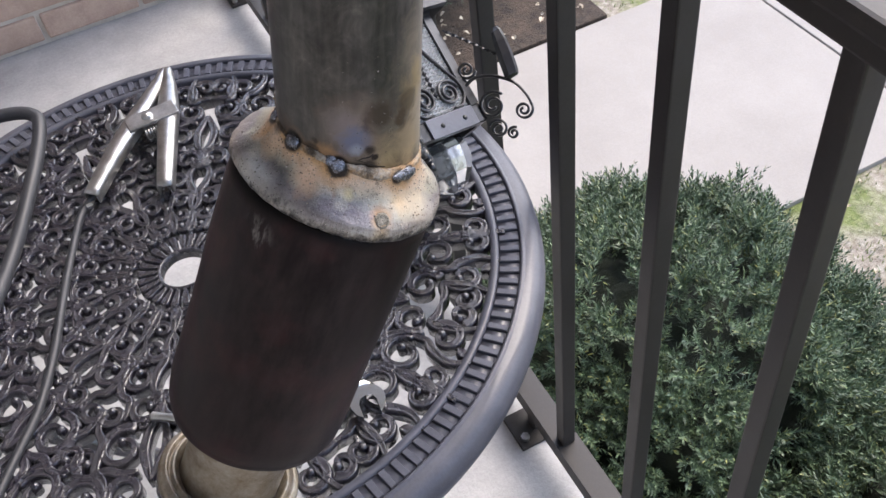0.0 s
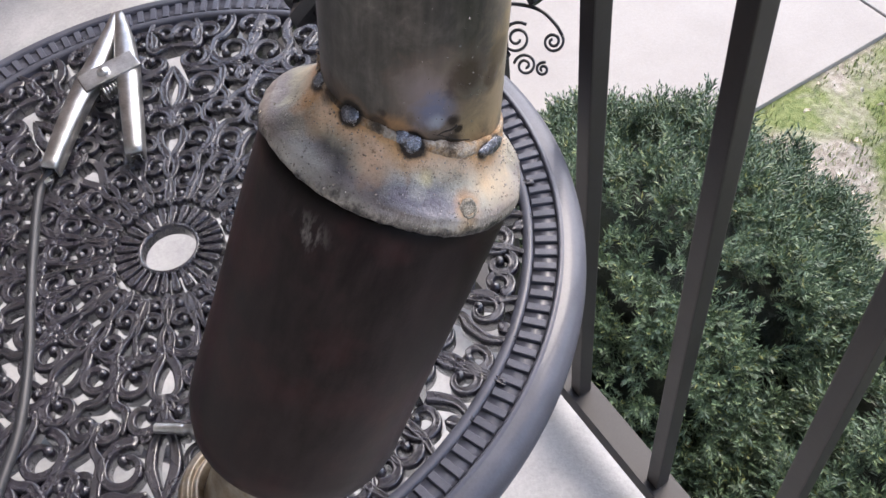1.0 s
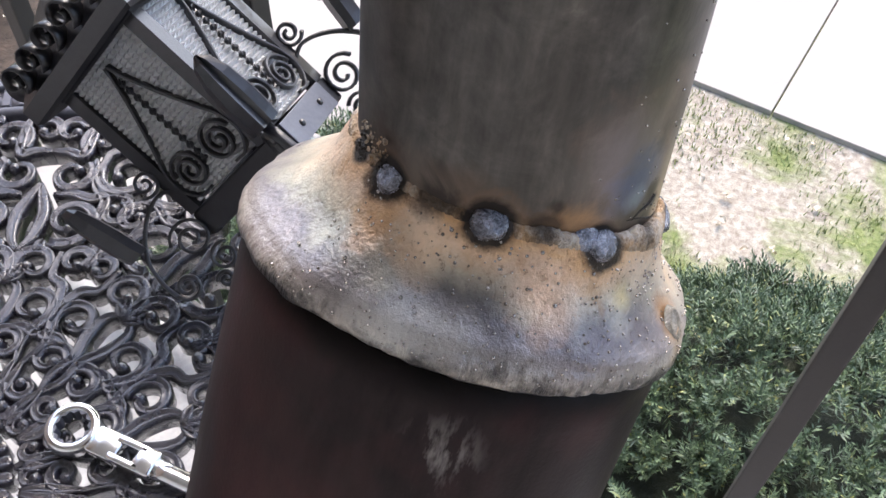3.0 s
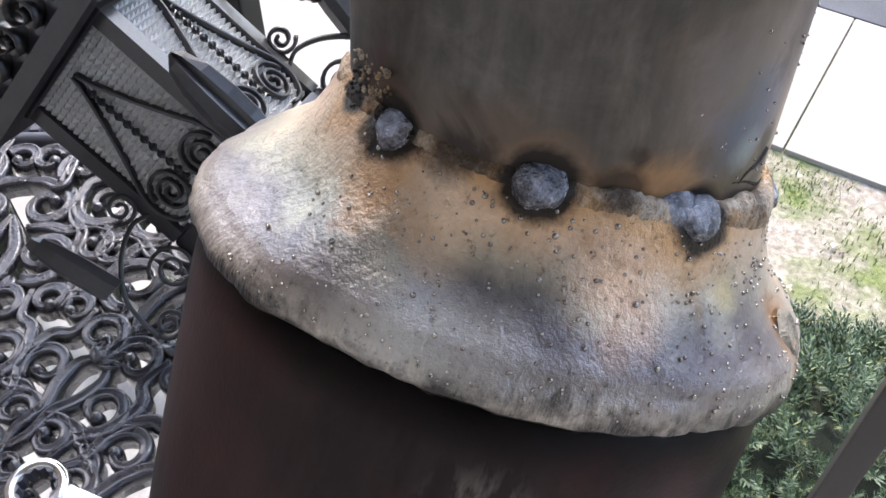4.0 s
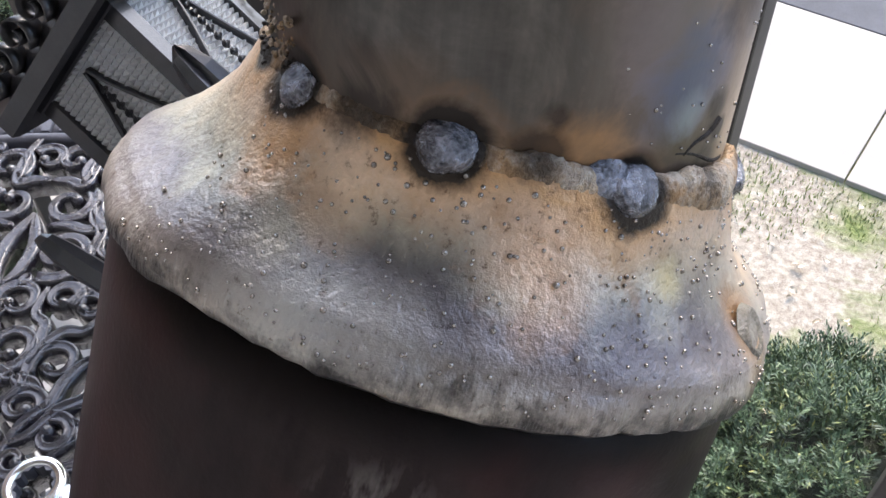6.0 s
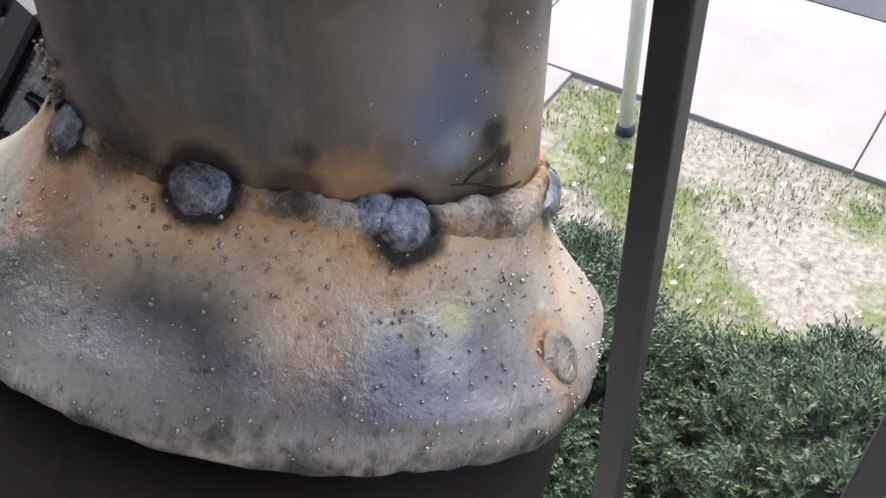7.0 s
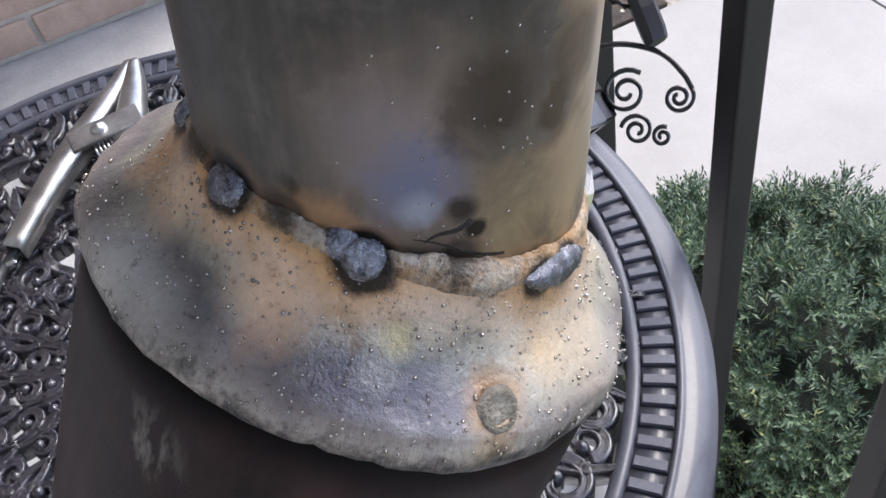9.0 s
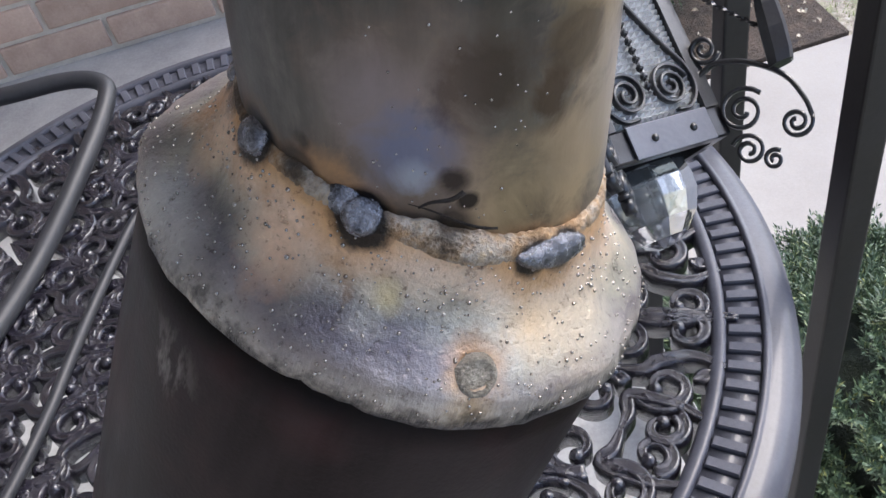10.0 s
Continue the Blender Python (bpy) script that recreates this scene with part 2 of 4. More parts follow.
def pipe_material():
    """Dull drawn stainless tube with a blue and a brown heat stain above the joint."""
    m, t, p = nodes_of("dull_stainless_pipe")
    co = t.nodes.new("ShaderNodeTexCoord").outputs["Object"]
    mapn = t.nodes.new("ShaderNodeMapping")
    mapn.vector_type = 'TEXTURE'
    mapn.inputs["Rotation"].default_value = (0, radians(-19), 0)
    mapn.inputs["Scale"].default_value = (1, 1, 8)
    t.links.new(co, mapn.inputs[0])
    streak, mid, fine = noise_node(t, 260, 4, 0.6, mapn.outputs[0]), noise_node(t, 75, 6, 0.66, co, 0.5), noise_node(t, 500, 3, 0.6, co)
    base = ramp_node(t, mid.outputs[0], [(0.3, (0.034, 0.032, 0.030)), (0.48, (0.062, 0.059, 0.055)), (0.62, (0.098, 0.092, 0.084)), (0.75, (0.18, 0.165, 0.145))])
    col = mix_node(t, 0.16, base.outputs[0], ramp_node(t, streak.outputs[0], [(0.36, (0.055, 0.05, 0.042)), (0.5, (0.13, 0.122, 0.105)), (0.68, (0.27, 0.25, 0.21))]).outputs[0])
    for at, size, tint, k, e in (((0.024, -0.027, 0.050), 0.019, (0.46, 0.39, 0.31), 0.85, 0.45), ((0.016, -0.032, 0.090), 0.022, (0.34, 0.29, 0.22), 0.7, 0.5), ((0.000, -0.0378, 0.0350), 0.0062, (0.55, 0.41, 0.24), 0.8, 0.5), ((0.013, -0.0355, 0.0345), 0.0062, (0.55, 0.41, 0.25), 0.8, 0.5), ((-0.018, -0.036, 0.050), 0.015, (0.40, 0.31, 0.25), 0.5, 0.6), ((0.008, -0.036, 0.046), 0.014, (0.48, 0.37, 0.24), 0.7, 0.5), ((0.012, -0.034, 0.075), 0.013, (0.42, 0.31, 0.15), 0.65, 0.4), ((0.020, -0.030, 0.060), 0.012, (0.42, 0.36, 0.29), 0.7, 0.3), ((0.003, -0.037, 0.066), 0.007, (0.09, 0.068, 0.045), 0.8, 0.25), ((0.0005, -0.037, 0.056), 0.0055, (0.085, 0.06, 0.04), 0.85, 0.2), ((-0.0425, -0.004, 0.037), 0.0028, (0.05, 0.04, 0.035), 0.8, 0.4),
                                 ((-0.0260, -0.0335, 0.0500), 0.0075, (0.24, 0.22, 0.24), 0.6, 0.6), ((-0.0205, -0.0362, 0.0438), 0.0064, (0.15, 0.175, 0.27), 0.85, 0.5), ((-0.0185, -0.037, 0.0395), 0.0028, (0.36, 0.42, 0.50), 0.6, 0.6),
                                 ((-0.013, -0.038, 0.058), 0.0075, (0.07, 0.052, 0.04), 0.75, 0.35), ((-0.0125, -0.0385, 0.0405), 0.0024, (0.03, 0.024, 0.02), 0.9, 0.35), ((-0.0085, -0.0385, 0.0372), 0.0015, (0.02, 0.016, 0.014), 0.95, 0.35), ((-0.041, -0.010, 0.036), 0.005, (0.08, 0.06, 0.045), 0.75, 0.4),
                                 ((-0.039, 0.010, 0.035), 0.006, (0.07, 0.05, 0.04), 0.8, 0.4), ((-0.030, -0.028, 0.033), 0.005, (0.40, 0.23, 0.10), 0.6, 0.5), ((-0.034, -0.026, 0.037), 0.0016, (0.03, 0.025, 0.022), 0.9, 0.4)):
        col = mix_node(t, math_node(t, 'MULTIPLY', spot_mask(t, co, at, size, size * e, mid.outputs[0]), k), col, tint)
    sz = t.nodes.new("ShaderNodeSeparateXYZ")
    t.links.new(co, sz.inputs[0])
    low = math_node(t, 'ADD', math_node(t, 'MULTIPLY', sz.outputs[2], -90), math_node(t, 'ADD', 3.45, math_node(t, 'MULTIPLY', math_node(t, 'SUBTRACT', mid.outputs[0], 0.5), 3.4)))
    col = mix_node(t, ramp_node(t, low, [(0.0, (0, 0, 0)), (0.9, (0.55, 0.55, 0.55))]).outputs[0], col, (0.13, 0.095, 0.07))
    col = soot_and_shade(t, co, col, mid.outputs[0], 0.35)
    t.links.new(col, p.inputs["Base Color"])
    p.inputs["Metallic"].default_value = 0.75
    t.links.new(math_node(t, 'ADD', math_node(t, 'MULTIPLY', streak.outputs[0], 0.14), 0.30), p.inputs["Roughness"])
    bump(t, p, math_node(t, 'ADD', streak.outputs[0], fine.outputs[0]), 0.12, 0.0004)
    return m


def body_material():
    """Converter shell: dark brown-black scaled steel with a few rub marks."""
    m, t, p = nodes_of("dark_scaled_shell")
    co = t.nodes.new("ShaderNodeTexCoord").outputs["Object"]
    mapn = t.nodes.new("ShaderNodeMapping")
    mapn.inputs["Scale"].default_value = (1, 1, 0.3)
    t.links.new(co, mapn.inputs[0])
    big, mid, fine = noise_node(t, 16, 4, 0.6, co), noise_node(t, 120, 5, 0.65, mapn.outputs[0]), noise_node(t, 900, 3, 0.6, co)
    col = ramp_node(t, big.outputs[0], [(0.3, (0.010, 0.0065, 0.007)), (0.5, (0.020, 0.0115, 0.012)), (0.68, (0.064, 0.023, 0.023))]).outputs[0]
    col = mix_node(t, 0.3, col, ramp_node(t, mid.outputs[0], [(0.35, (0.010, 0.008, 0.0075)), (0.75, (0.070, 0.056, 0.050))]).outputs[0])
    rub = math_node(t, 'MULTIPLY', spot_mask(t, co, (-0.0512, -0.0265, -0.018), 0.006, 0.006, mid.outputs[0]), ramp_node(t, mid.outputs[0], [(0.48, (0, 0, 0)), (0.6, (1, 1, 1))]).outputs[0])
    col = mix_node(t, rub, col, (0.38, 0.35, 0.32))
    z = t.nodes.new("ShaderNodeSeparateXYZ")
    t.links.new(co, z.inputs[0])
    # black towards the lip: scorched steel with the lip's shadow painted in
    soot_and_shade = math_node(t, 'ADD', z.outputs[2], math_node(t, 'MULTIPLY', math_node(t, 'SUBTRACT', mid.outputs[0], 0.5), 0.008))
    col = mix_node(t, ramp_node(t, math_node(t, 'ADD', math_node(t, 'MULTIPLY', soot_and_shade, 60), 0.8), [(0.35, (0, 0, 0)), (0.75, (0.9, 0.9, 0.9))]).outputs[0], col, (0.006, 0.005, 0.005))
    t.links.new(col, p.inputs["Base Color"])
    p.inputs["Metallic"].default_value = 0.2
    p.inputs["Specular IOR Level"].default_value = 0.14
    t.links.new(math_node(t, 'ADD', math_node(t, 'MULTIPLY', mid.outputs[0], 0.28), 0.30), p.inputs["Roughness"])
    bump(t, p, math_node(t, 'ADD', fine.outputs[0], mid.outputs[0]), 0.2, 0.0004)
    return m


def crust_material():
    """Rough weld metal: tan and grey grit, rusty, burnt black beside the tacks."""
    m, t, p = nodes_of("welded_crust")
    co = t.nodes.new("ShaderNodeTexCoord").outputs["Object"]
    mid, fine = noise_node(t, 150, 6, 0.7, co), noise_node(t, 620, 4, 0.7, co)
    col = ramp_node(t, mid.outputs[0], [(0.3, (0.10, 0.075, 0.05)), (0.45, (0.36, 0.25, 0.15)), (0.58, (0.42, 0.37, 0.31)), (0.72, (0.50, 0.36, 0.20))]).outputs[0]
    col = mix_node(t, 1.0, col, ramp_node(t, fine.outputs[0], [(0.3, (0.45, 0.42, 0.4)), (0.55, (1.1, 1.1, 1.1))]).outputs[0], 'MULTIPLY')
    t.links.new(soot_and_shade(t, co, col, mid.outputs[0]), p.inputs["Base Color"])
    p.inputs["Metallic"].default_value, p.inputs["Roughness"].default_value = 0.35, 0.55
    bump(t, p, math_node(t, 'ADD', fine.outputs[0], mid.outputs[0]), 1.0, 0.0012)
    return m


CONE, PIPE, SHELL, CRUST = cone_material(), pipe_material(), body_material(), crust_material()


def glass_material(name, rough, scale, relief, clear):
    m, t, p = nodes_of(name)
    co = t.nodes.new("ShaderNodeTexCoord").outputs["Object"]
    p.inputs["Base Color"].default_value = (0.86, 0.9, 0.92, 1) if clear > 0.5 else (0.62, 0.63, 0.64, 1)
    p.inputs["Roughness"].default_value = rough
    p.inputs["Transmission Weight"].default_value = clear
    p.inputs["IOR"].default_value = 1.5
    n = noise_node(t, scale, 3, 0.5, co)
    bump(t, p, n.outputs[0], relief, 0.001)
    return m


GLASS = glass_material("textured_glass", 0.06, 300, 0.3, 0.2)
CLEAR = glass_material("clear_glass", 0.03, 120, 0.2, 0.95)
PLATE = surf("grey_plate_steel", (0.085, 0.09, 0.11), (0.13, 0.135, 0.16), 40, 0.45, 0.3, 10, 0.2, 0.0004)


# ---- building blocks ----
def part(name, bm, material, parent=None, label="", smooth=True):
    me = bpy.data.meshes.new(name)
    bm.normal_update()
    bm.to_mesh(me)
    bm.free()
    if smooth:
        me.shade_smooth()
    me.materials.append(material)
    ob = new(name, me)
    if parent:
        ob.parent = parent
    return tagged(ob, label)


def again(ob, m, parent=None):
    """Another object on the same mesh."""
    o = new(ob.name.split(".")[0], ob.data)
    o.parent = parent or ob.parent
    o.matrix_basis = m
    return o


def thing(name, m, label, category, group="", kind=""):
    ob = new(name)
    ob.empty_display_size = 0.05
    ob.matrix_world = m
    return tagged(ob, label, category, group, kind)


def box(bm, c, s, m=None, bevel=0.0):
    g = bmesh.ops.create_cube(bm, size=1, matrix=Matrix.Translation(c) @ Matrix.Diagonal((*s, 1)))
    vs = g["verts"]
    if bevel:
        es = list({e for v in vs for e in v.link_edges})
        r = bmesh.ops.bevel(bm, geom=es, offset=bevel, segments=2, affect='EDGES', profile=0.6)
        vs = list({v for f in r["faces"] for v in f.verts} | {v for v in vs if v.is_valid})
    if m is not None:
        bmesh.ops.transform(bm, matrix=m, verts=[v for v in vs if v.is_valid])
    return bm


def rings(bm, loops, close=True, cap=(False, False)):
    """Skin a list of equally long vertex loops."""
    rows = [[bm.verts.new(p) for p in lp] for lp in loops]
    n = len(rows[0])
    for a, b in zip(rows, rows[1:]):
        for k in range(n if close else n - 1):
            j = (k + 1) % n
            bm.faces.new((a[k], a[j], b[j], b[k]))
    if cap[0]:
        bm.faces.new(rows[0][::-1])
    if cap[1]:
        bm.faces.new(rows[-1])
    return rows


def lathe(bm, profile, n=64, m=None, cap=(False, False)):
    """profile: (radius, z) from below to above."""
    loops = []
    for r, z in profile:
        lp = [Vector((r * math.cos(a), r * math.sin(a), z)) for a in (2 * math.pi * k / n for k in range(n))]
        loops.append([m @ v for v in lp] if m is not None else lp)
    rings(bm, loops, True, cap)
    return bm


def spline(pts, n):
    """Catmull-Rom through pts, n steps a span."""
    p = [Vector(q) for q in pts]
    p = [2 * p[0] - p[1]] + p + [2 * p[-1] - p[-2]]
    out = []
    for i in range(1, len(p) - 2):
        for k in range(n):
            t = k / n
            out.append(0.5 * (2 * p[i] + (p[i + 1] - p[i - 1]) * t + (2 * p[i - 1] - 5 * p[i] + 4 * p[i + 1] - p[i + 2]) * t * t + (3 * p[i] - p[i - 1] - 3 * p[i + 1] + p[i + 2]) * t ** 3))
    out.append(p[-2])
    return out


def tube(bm, pts, r, n=12, cap=True):
    """A round tube along pts; r a number or one a point."""
    pts = [Vector(q) for q in pts]
    rs = r if isinstance(r, (list, tuple)) else [r] * len(pts)
    loops, side = [], None
    for i, q in enumerate(pts):
        d = (pts[min(i + 1, len(pts) - 1)] - pts[max(i - 1, 0)]).normalized()
        if side is None:
            side = d.orthogonal().normalized()
        side = (side - side.dot(d) * d).normalized()
        up = d.cross(side)
        loops.append([q + rs[i] * (math.cos(a) * side + math.sin(a) * up) for a in (2 * math.pi * k / n for k in range(n))])
    rings(bm, loops, True, (cap, cap))
    return bm


SECTION = ((-0.9, -0.9), (-1, 0.40), (-0.82, 0.90), (-0.48, 1.0), (0, 0.72), (0.48, 1.0), (0.82, 0.90), (1, 0.40), (0.9, -0.9))


def ridge(bm, pts, w, h, normal=Vector((0, 0, 1))):
    """A raised bar of half width w and height h along pts, lying flat on the plane of normal."""
    pts = [Vector(q) for q in pts]
    ws = w if isinstance(w, (list, tuple)) else [w] * len(pts)
    loops = []
    for i, q in enumerate(pts):
        d = (pts[min(i + 1, len(pts) - 1)] - pts[max(i - 1, 0)]).normalized()
        s = d.cross(normal).normalized()
        loops.append([q + s * (a * ws[i]) + normal * (b * h) for a, b in SECTION])
    rings(bm, loops, True, (True, True))
    return bm


def spiral(cx, cy, R, a0, turns, hand=1, r_in=0.22, z=0.0, n=34):
    out = []
    for k in range(n + 1):
        f = k / n
        r = R * (1 - f * (1 - r_in))
        a = a0 + hand * 2 * math.pi * turns * f
        out.append(Vector((cx + r * math.cos(a), cy + r * math.sin(a), z)))
    return out


# ---- the porch and what lies round it ----
GROUND = -1.25


def slab(name, x0, x1, y0, y1, z0, z1, mat, label, category, bevel=0.004):
    bm = bmesh.new()
    box(bm, ((x0 + x1) / 2, (y0 + y1) / 2, (z0 + z1) / 2), (x1 - x0, y1 - y0, z1 - z0), None, bevel)
    return tagged(part(name, bm, mat, None, "", False), label, category, "", "structure")


def ground_sheet():
    bm = bmesh.new()
    bmesh.ops.create_grid(bm, x_segments=40, y_segments=40, size=400)
    for v in bm.verts:
        v.co.z = GROUND
    tagged(part("ground", bm, LAWN), "thin patchy lawn with bare pale soil", "lawn", "", "structure")


ground_sheet()
slab("floor", -1.5, 0.365, -2.6, 1.30, GROUND - 0.1, 0.05, CONCRETE, "worn grey concrete porch slab", "porch floor", 0.008)
slab("ceiling", -1.5, 0.62, -2.6, 1.30, 2.45, 2.57, SIDING, "plain grey porch ceiling", "ceiling")
slab("path", 0.38, 2.53, 0.965, 2.2, GROUND - 0.1, GROUND + 0.02, PAVING, "pale concrete front walk with joints", "walkway")
for k in range(-6, 7):
    slab("pavement", 2.54, 3.38, -0.06 + 1.3 * k + 0.003, -0.06 + 1.3 * (k + 1) - 0.003, GROUND - 0.1, GROUND + 0.02, PAVING, "pale concrete sidewalk slab", "sidewalk")
slab("road", 3.40, 14, -60, 60, GROUND - 0.1, GROUND + 0.012, ROADMAT, "grey asphalt street beyond the sidewalk", "street")
slab("mulch_bed", 0.40, 1.95, 2.21, 3.4, GROUND - 0.1, GROUND + 0.03, MULCH, "brown bark mulch bed beside the walk", "flower bed")


def wall_bricks():
    x0, x1, top = -1.3, 0.36, 2.44
    bm = bmesh.new()
    box(bm, ((x0 + x1) / 2, 1.282 + 0.008 + 0.1, (top + GROUND) / 2), (x1 - x0 - 0.01, 0.2, top - GROUND))
    wall = tagged(part("wall_north", bm, MORTAR, None, "", False), "low brown brick porch wall with pale mortar", "wall", "", "structure")
    L, H, J = 0.194, 0.057, 0.010
    one = None
    rest = []
    row = 0
    z = 0.062
    while z < top - H:
        x = x0 + (0.102 if row % 2 else 0)
        while x + L < x1:
            if row < 13 and x > -1.6:
                c = Matrix.Translation((x + L / 2, 1.282 + 0.05 + random.uniform(-0.0015, 0.0015), z + H / 2)) @ Euler((0, 0, random.uniform(-0.006, 0.006))).to_matrix().to_4x4()
                if one is None:
                    b = bmesh.new()
                    box(b, (0, 0, 0), (L, 0.1, H), None, 0.004)
                    one = part("brick", b, BRICKMAT, wall, "", False)
                    one.matrix_basis = c
                else:
                    again(one, c, wall)
            else:
                rest.append((x + L / 2, z + H / 2))
            x += L + J
        z += H + J
        row += 1
    b = bmesh.new()
    for x, z in rest:
        box(b, (x, 1.332, z), (L, 0.1, H))
    tagged(part("upper_bricks", b, BRICKMAT, wall, "", False), kind="stuff")


def unseen_walls():
    """Plain walls behind and beside the viewer, unseen, added to shape reflections and fill."""
    for name, c, d in (("wall_west", (-1.35, -0.62, 0.72), (0.2, 3.8, 3.95)), ("wall_south", (-0.6, -1.75, 0.72), (1.7, 0.2, 3.95))):
        bm = bmesh.new()
        box(bm, c, d)
        tagged(part(name, bm, SIDING, None, "", False), "plain grey wall added out of view to shape reflections", "wall", "", "structure")


# ---- railing ----
RX, PITCH, FLOOR = 0.326, 0.135, 0.05


def railing():
    rail = thing("railing", pose(RX, 0, FLOOR), "dark brown painted steel porch railing with square balusters", "railing")
    y0, y1 = -1.9, 1.27
    b = bmesh.new()
    box(b, (0, (y0 + y1) / 2, 0.849), (0.046, y1 - y0, 0.012), None, 0.003)
    box(b, (0, (y0 + y1) / 2, 0.834), (0.028, y1 - y0, 0.020), None, 0.002)
    part("handrail", b, RAILPAINT, rail, "", False)
    b = bmesh.new()
    fold = ((-0.0155, 0.043), (-0.0155, 0.069), (0.0155, 0.069), (0.0155, 0.043), (0.0115, 0.043), (0.0115, 0.063), (-0.0115, 0.063), (-0.0115, 0.043))
    rings(b, [[(x, y, z) for x, z in fold] for y in (y0, y1)], True, (True, True))
    part("bottom_rail", b, RAILPAINT, rail, "", False)
    one = None
    for k in range(-13, 11):
        m = Matrix.Translation((0, -0.088 + PITCH * k, 0))
        if one is None:
            b = bmesh.new()
            box(b, (0, 0, 0.4465), (0.0165, 0.0165, 0.755), None, 0.0015)
            one = part("baluster", b, RAILPAINT, rail, "", False)
            one.matrix_basis = m
        else:
            again(one, m, rail)
    foot = None
    for y in (-1.4, -0.015, 1.2):
        if foot is None:
            b = bmesh.new()
            box(b, (0, 0, 0.022), (0.018, 0.018, 0.044), None, 0.0015)
            box(b, (-0.012, 0, 0.003), (0.05, 0.055, 0.006), None, 0.001)
            foot = part("foot", b, RAILPAINT, rail, "", False)
            foot.matrix_basis = Matrix.Translation((0, y, 0))
            b = bmesh.new()
            bmesh.ops.create_cone(b, cap_ends=True, segments=6, radius1=0.006, radius2=0.006, depth=0.007, matrix=Matrix.Translation((-0.026, -0.015, 0.0095)))
            bolt = part("bolt", b, CHROME, foot, "", False)
        else:
            f = again(foot, Matrix.Translation((0, y, 0)), rail)
            again(bolt, Matrix.Identity(4), f)


railing()
unseen_walls()


# ---- the cast table ----
TOP = 0.56


def scroll_sector(half):
    """One mirrored sector of the openwork, centred on +y; half: its half angle."""
    bm = bmesh.new()
    H, W = 0.0066, 0.0031
    for s in (1, -1):
        def S(x, y, R, a0, turns, hand, w=W):
            pts = spiral(s * x, y, R * 1.06, a0 if s > 0 else math.pi - a0, turns * 0.74, hand * s, 0.34)
            n = len(pts)
            ridge(bm, pts, [w * (1.45 - 0.85 * k / n) for k in range(n)], H)
            e = pts[-1]
            lathe(bm, [(0.0036, -0.004), (0.0040, 0.002), (0.0034, 0.0054), (0.002, 0.0072), (0.0003, 0.0076)], 10, Matrix.Translation(e))

        def C(pts, w=W):
            q = spline([(s * x, y, 0) for x, y in pts], 7)
            n = len(q)
            ridge(bm, q, [w * (0.5 + 0.85 * math.sin(math.pi * (k + 0.4) / (n + 0.2))) for k in range(n)], H)
        S(0.0078, 0.0500, 0.0058, 2.2, 1.1, 1, 0.0024)
        S(0.0100, 0.0655, 0.0072, -0.4, 1.2, -1, 0.0026)
        C([(0.000, 0.042), (0.0018, 0.050), (0.0015, 0.060), (0.000, 0.070)], 0.0026)
        C([(0.0135, 0.044), (0.0150, 0.054), (0.0185, 0.064), (0.0215, 0.074)], 0.0026)
        S(0.0125, 0.0845, 0.0100, 2.6, 1.25, -1)
        S(0.0205, 0.1090, 0.0128, -1.2, 1.35, 1)
        S(0.0135, 0.1370, 0.0125, 3.6, 1.4, -1)
        S(0.0365, 0.1400, 0.0098, -0.6, 1.25, 1)
        S(0.0245, 0.1690, 0.0168, -2.0, 1.5, 1)
        S(0.0500, 0.1755, 0.0092, 1.2, 1.2, -1)
        S(0.0165, 0.2045, 0.0135, 0.8, 1.35, -1)
        S(0.0500, 0.2060, 0.0165, 2.9, 1.5, 1)
        S(0.0300, 0.2330, 0.0125, -2.4, 1.3, -1)
        S(0.0660, 0.2325, 0.0115, -1.0, 1.3, 1)
        S(0.0075, 0.2390, 0.0095, 0.4, 1.2, 1)
        C([(0.000, 0.068), (0.004, 0.080), (0.003, 0.094), (0.008, 0.106), (0.009, 0.120), (0.002, 0.128)])
        C([(0.022, 0.072), (0.0225, 0.090), (0.0325, 0.104), (0.034, 0.122), (0.026, 0.130), (0.027, 0.146)])
        C([(0.000, 0.146), (0.006, 0.156), (0.008, 0.172), (0.004, 0.186), (0.000, 0.196)])
        C([(0.043, 0.136), (0.0455, 0.152), (0.040, 0.164), (0.042, 0.184), (0.034, 0.194), (0.030, 0.208)])
        C([(0.010, 0.188), (0.022, 0.189), (0.033, 0.186), (0.046, 0.190), (0.058, 0.186)])
        C([(0.033, 0.205), (0.036, 0.220), (0.044, 0.226), (0.052, 0.240), (0.050, 0.256)])
        C([(0.000, 0.222), (0.010, 0.222), (0.020, 0.220), (0.022, 0.240), (0.018, 0.256)])
        C([(0.066, 0.205), (0.068, 0.218), (0.078, 0.236), (0.0815, 0.254)])
        C([(0.0625, 0.192), (0.066, 0.205)])
        C([(0.013, 0.0955), (0.020, 0.0955), (0.027, 0.092), (0.030, 0.093)])
        # veined leaf blades
        for (x0, y0), (x1, y1), w in (((0.030, 0.150), (0.036, 0.160), 0.005), ((0.057, 0.190), (0.052, 0.180), 0.004), ((0.038, 0.244), (0.046, 0.252), 0.005), ((0.010, 0.147), (0.014, 0.155), 0.005)):
            q = [Vector((s * (x0 + (x1 - x0) * k / 6), y0 + (y1 - y0) * k / 6, 0)) for k in range(7)]
            ridge(bm, q, [w * math.sin(math.pi * (k + 0.25) / 6.5) for k in range(7)], H * 0.9)
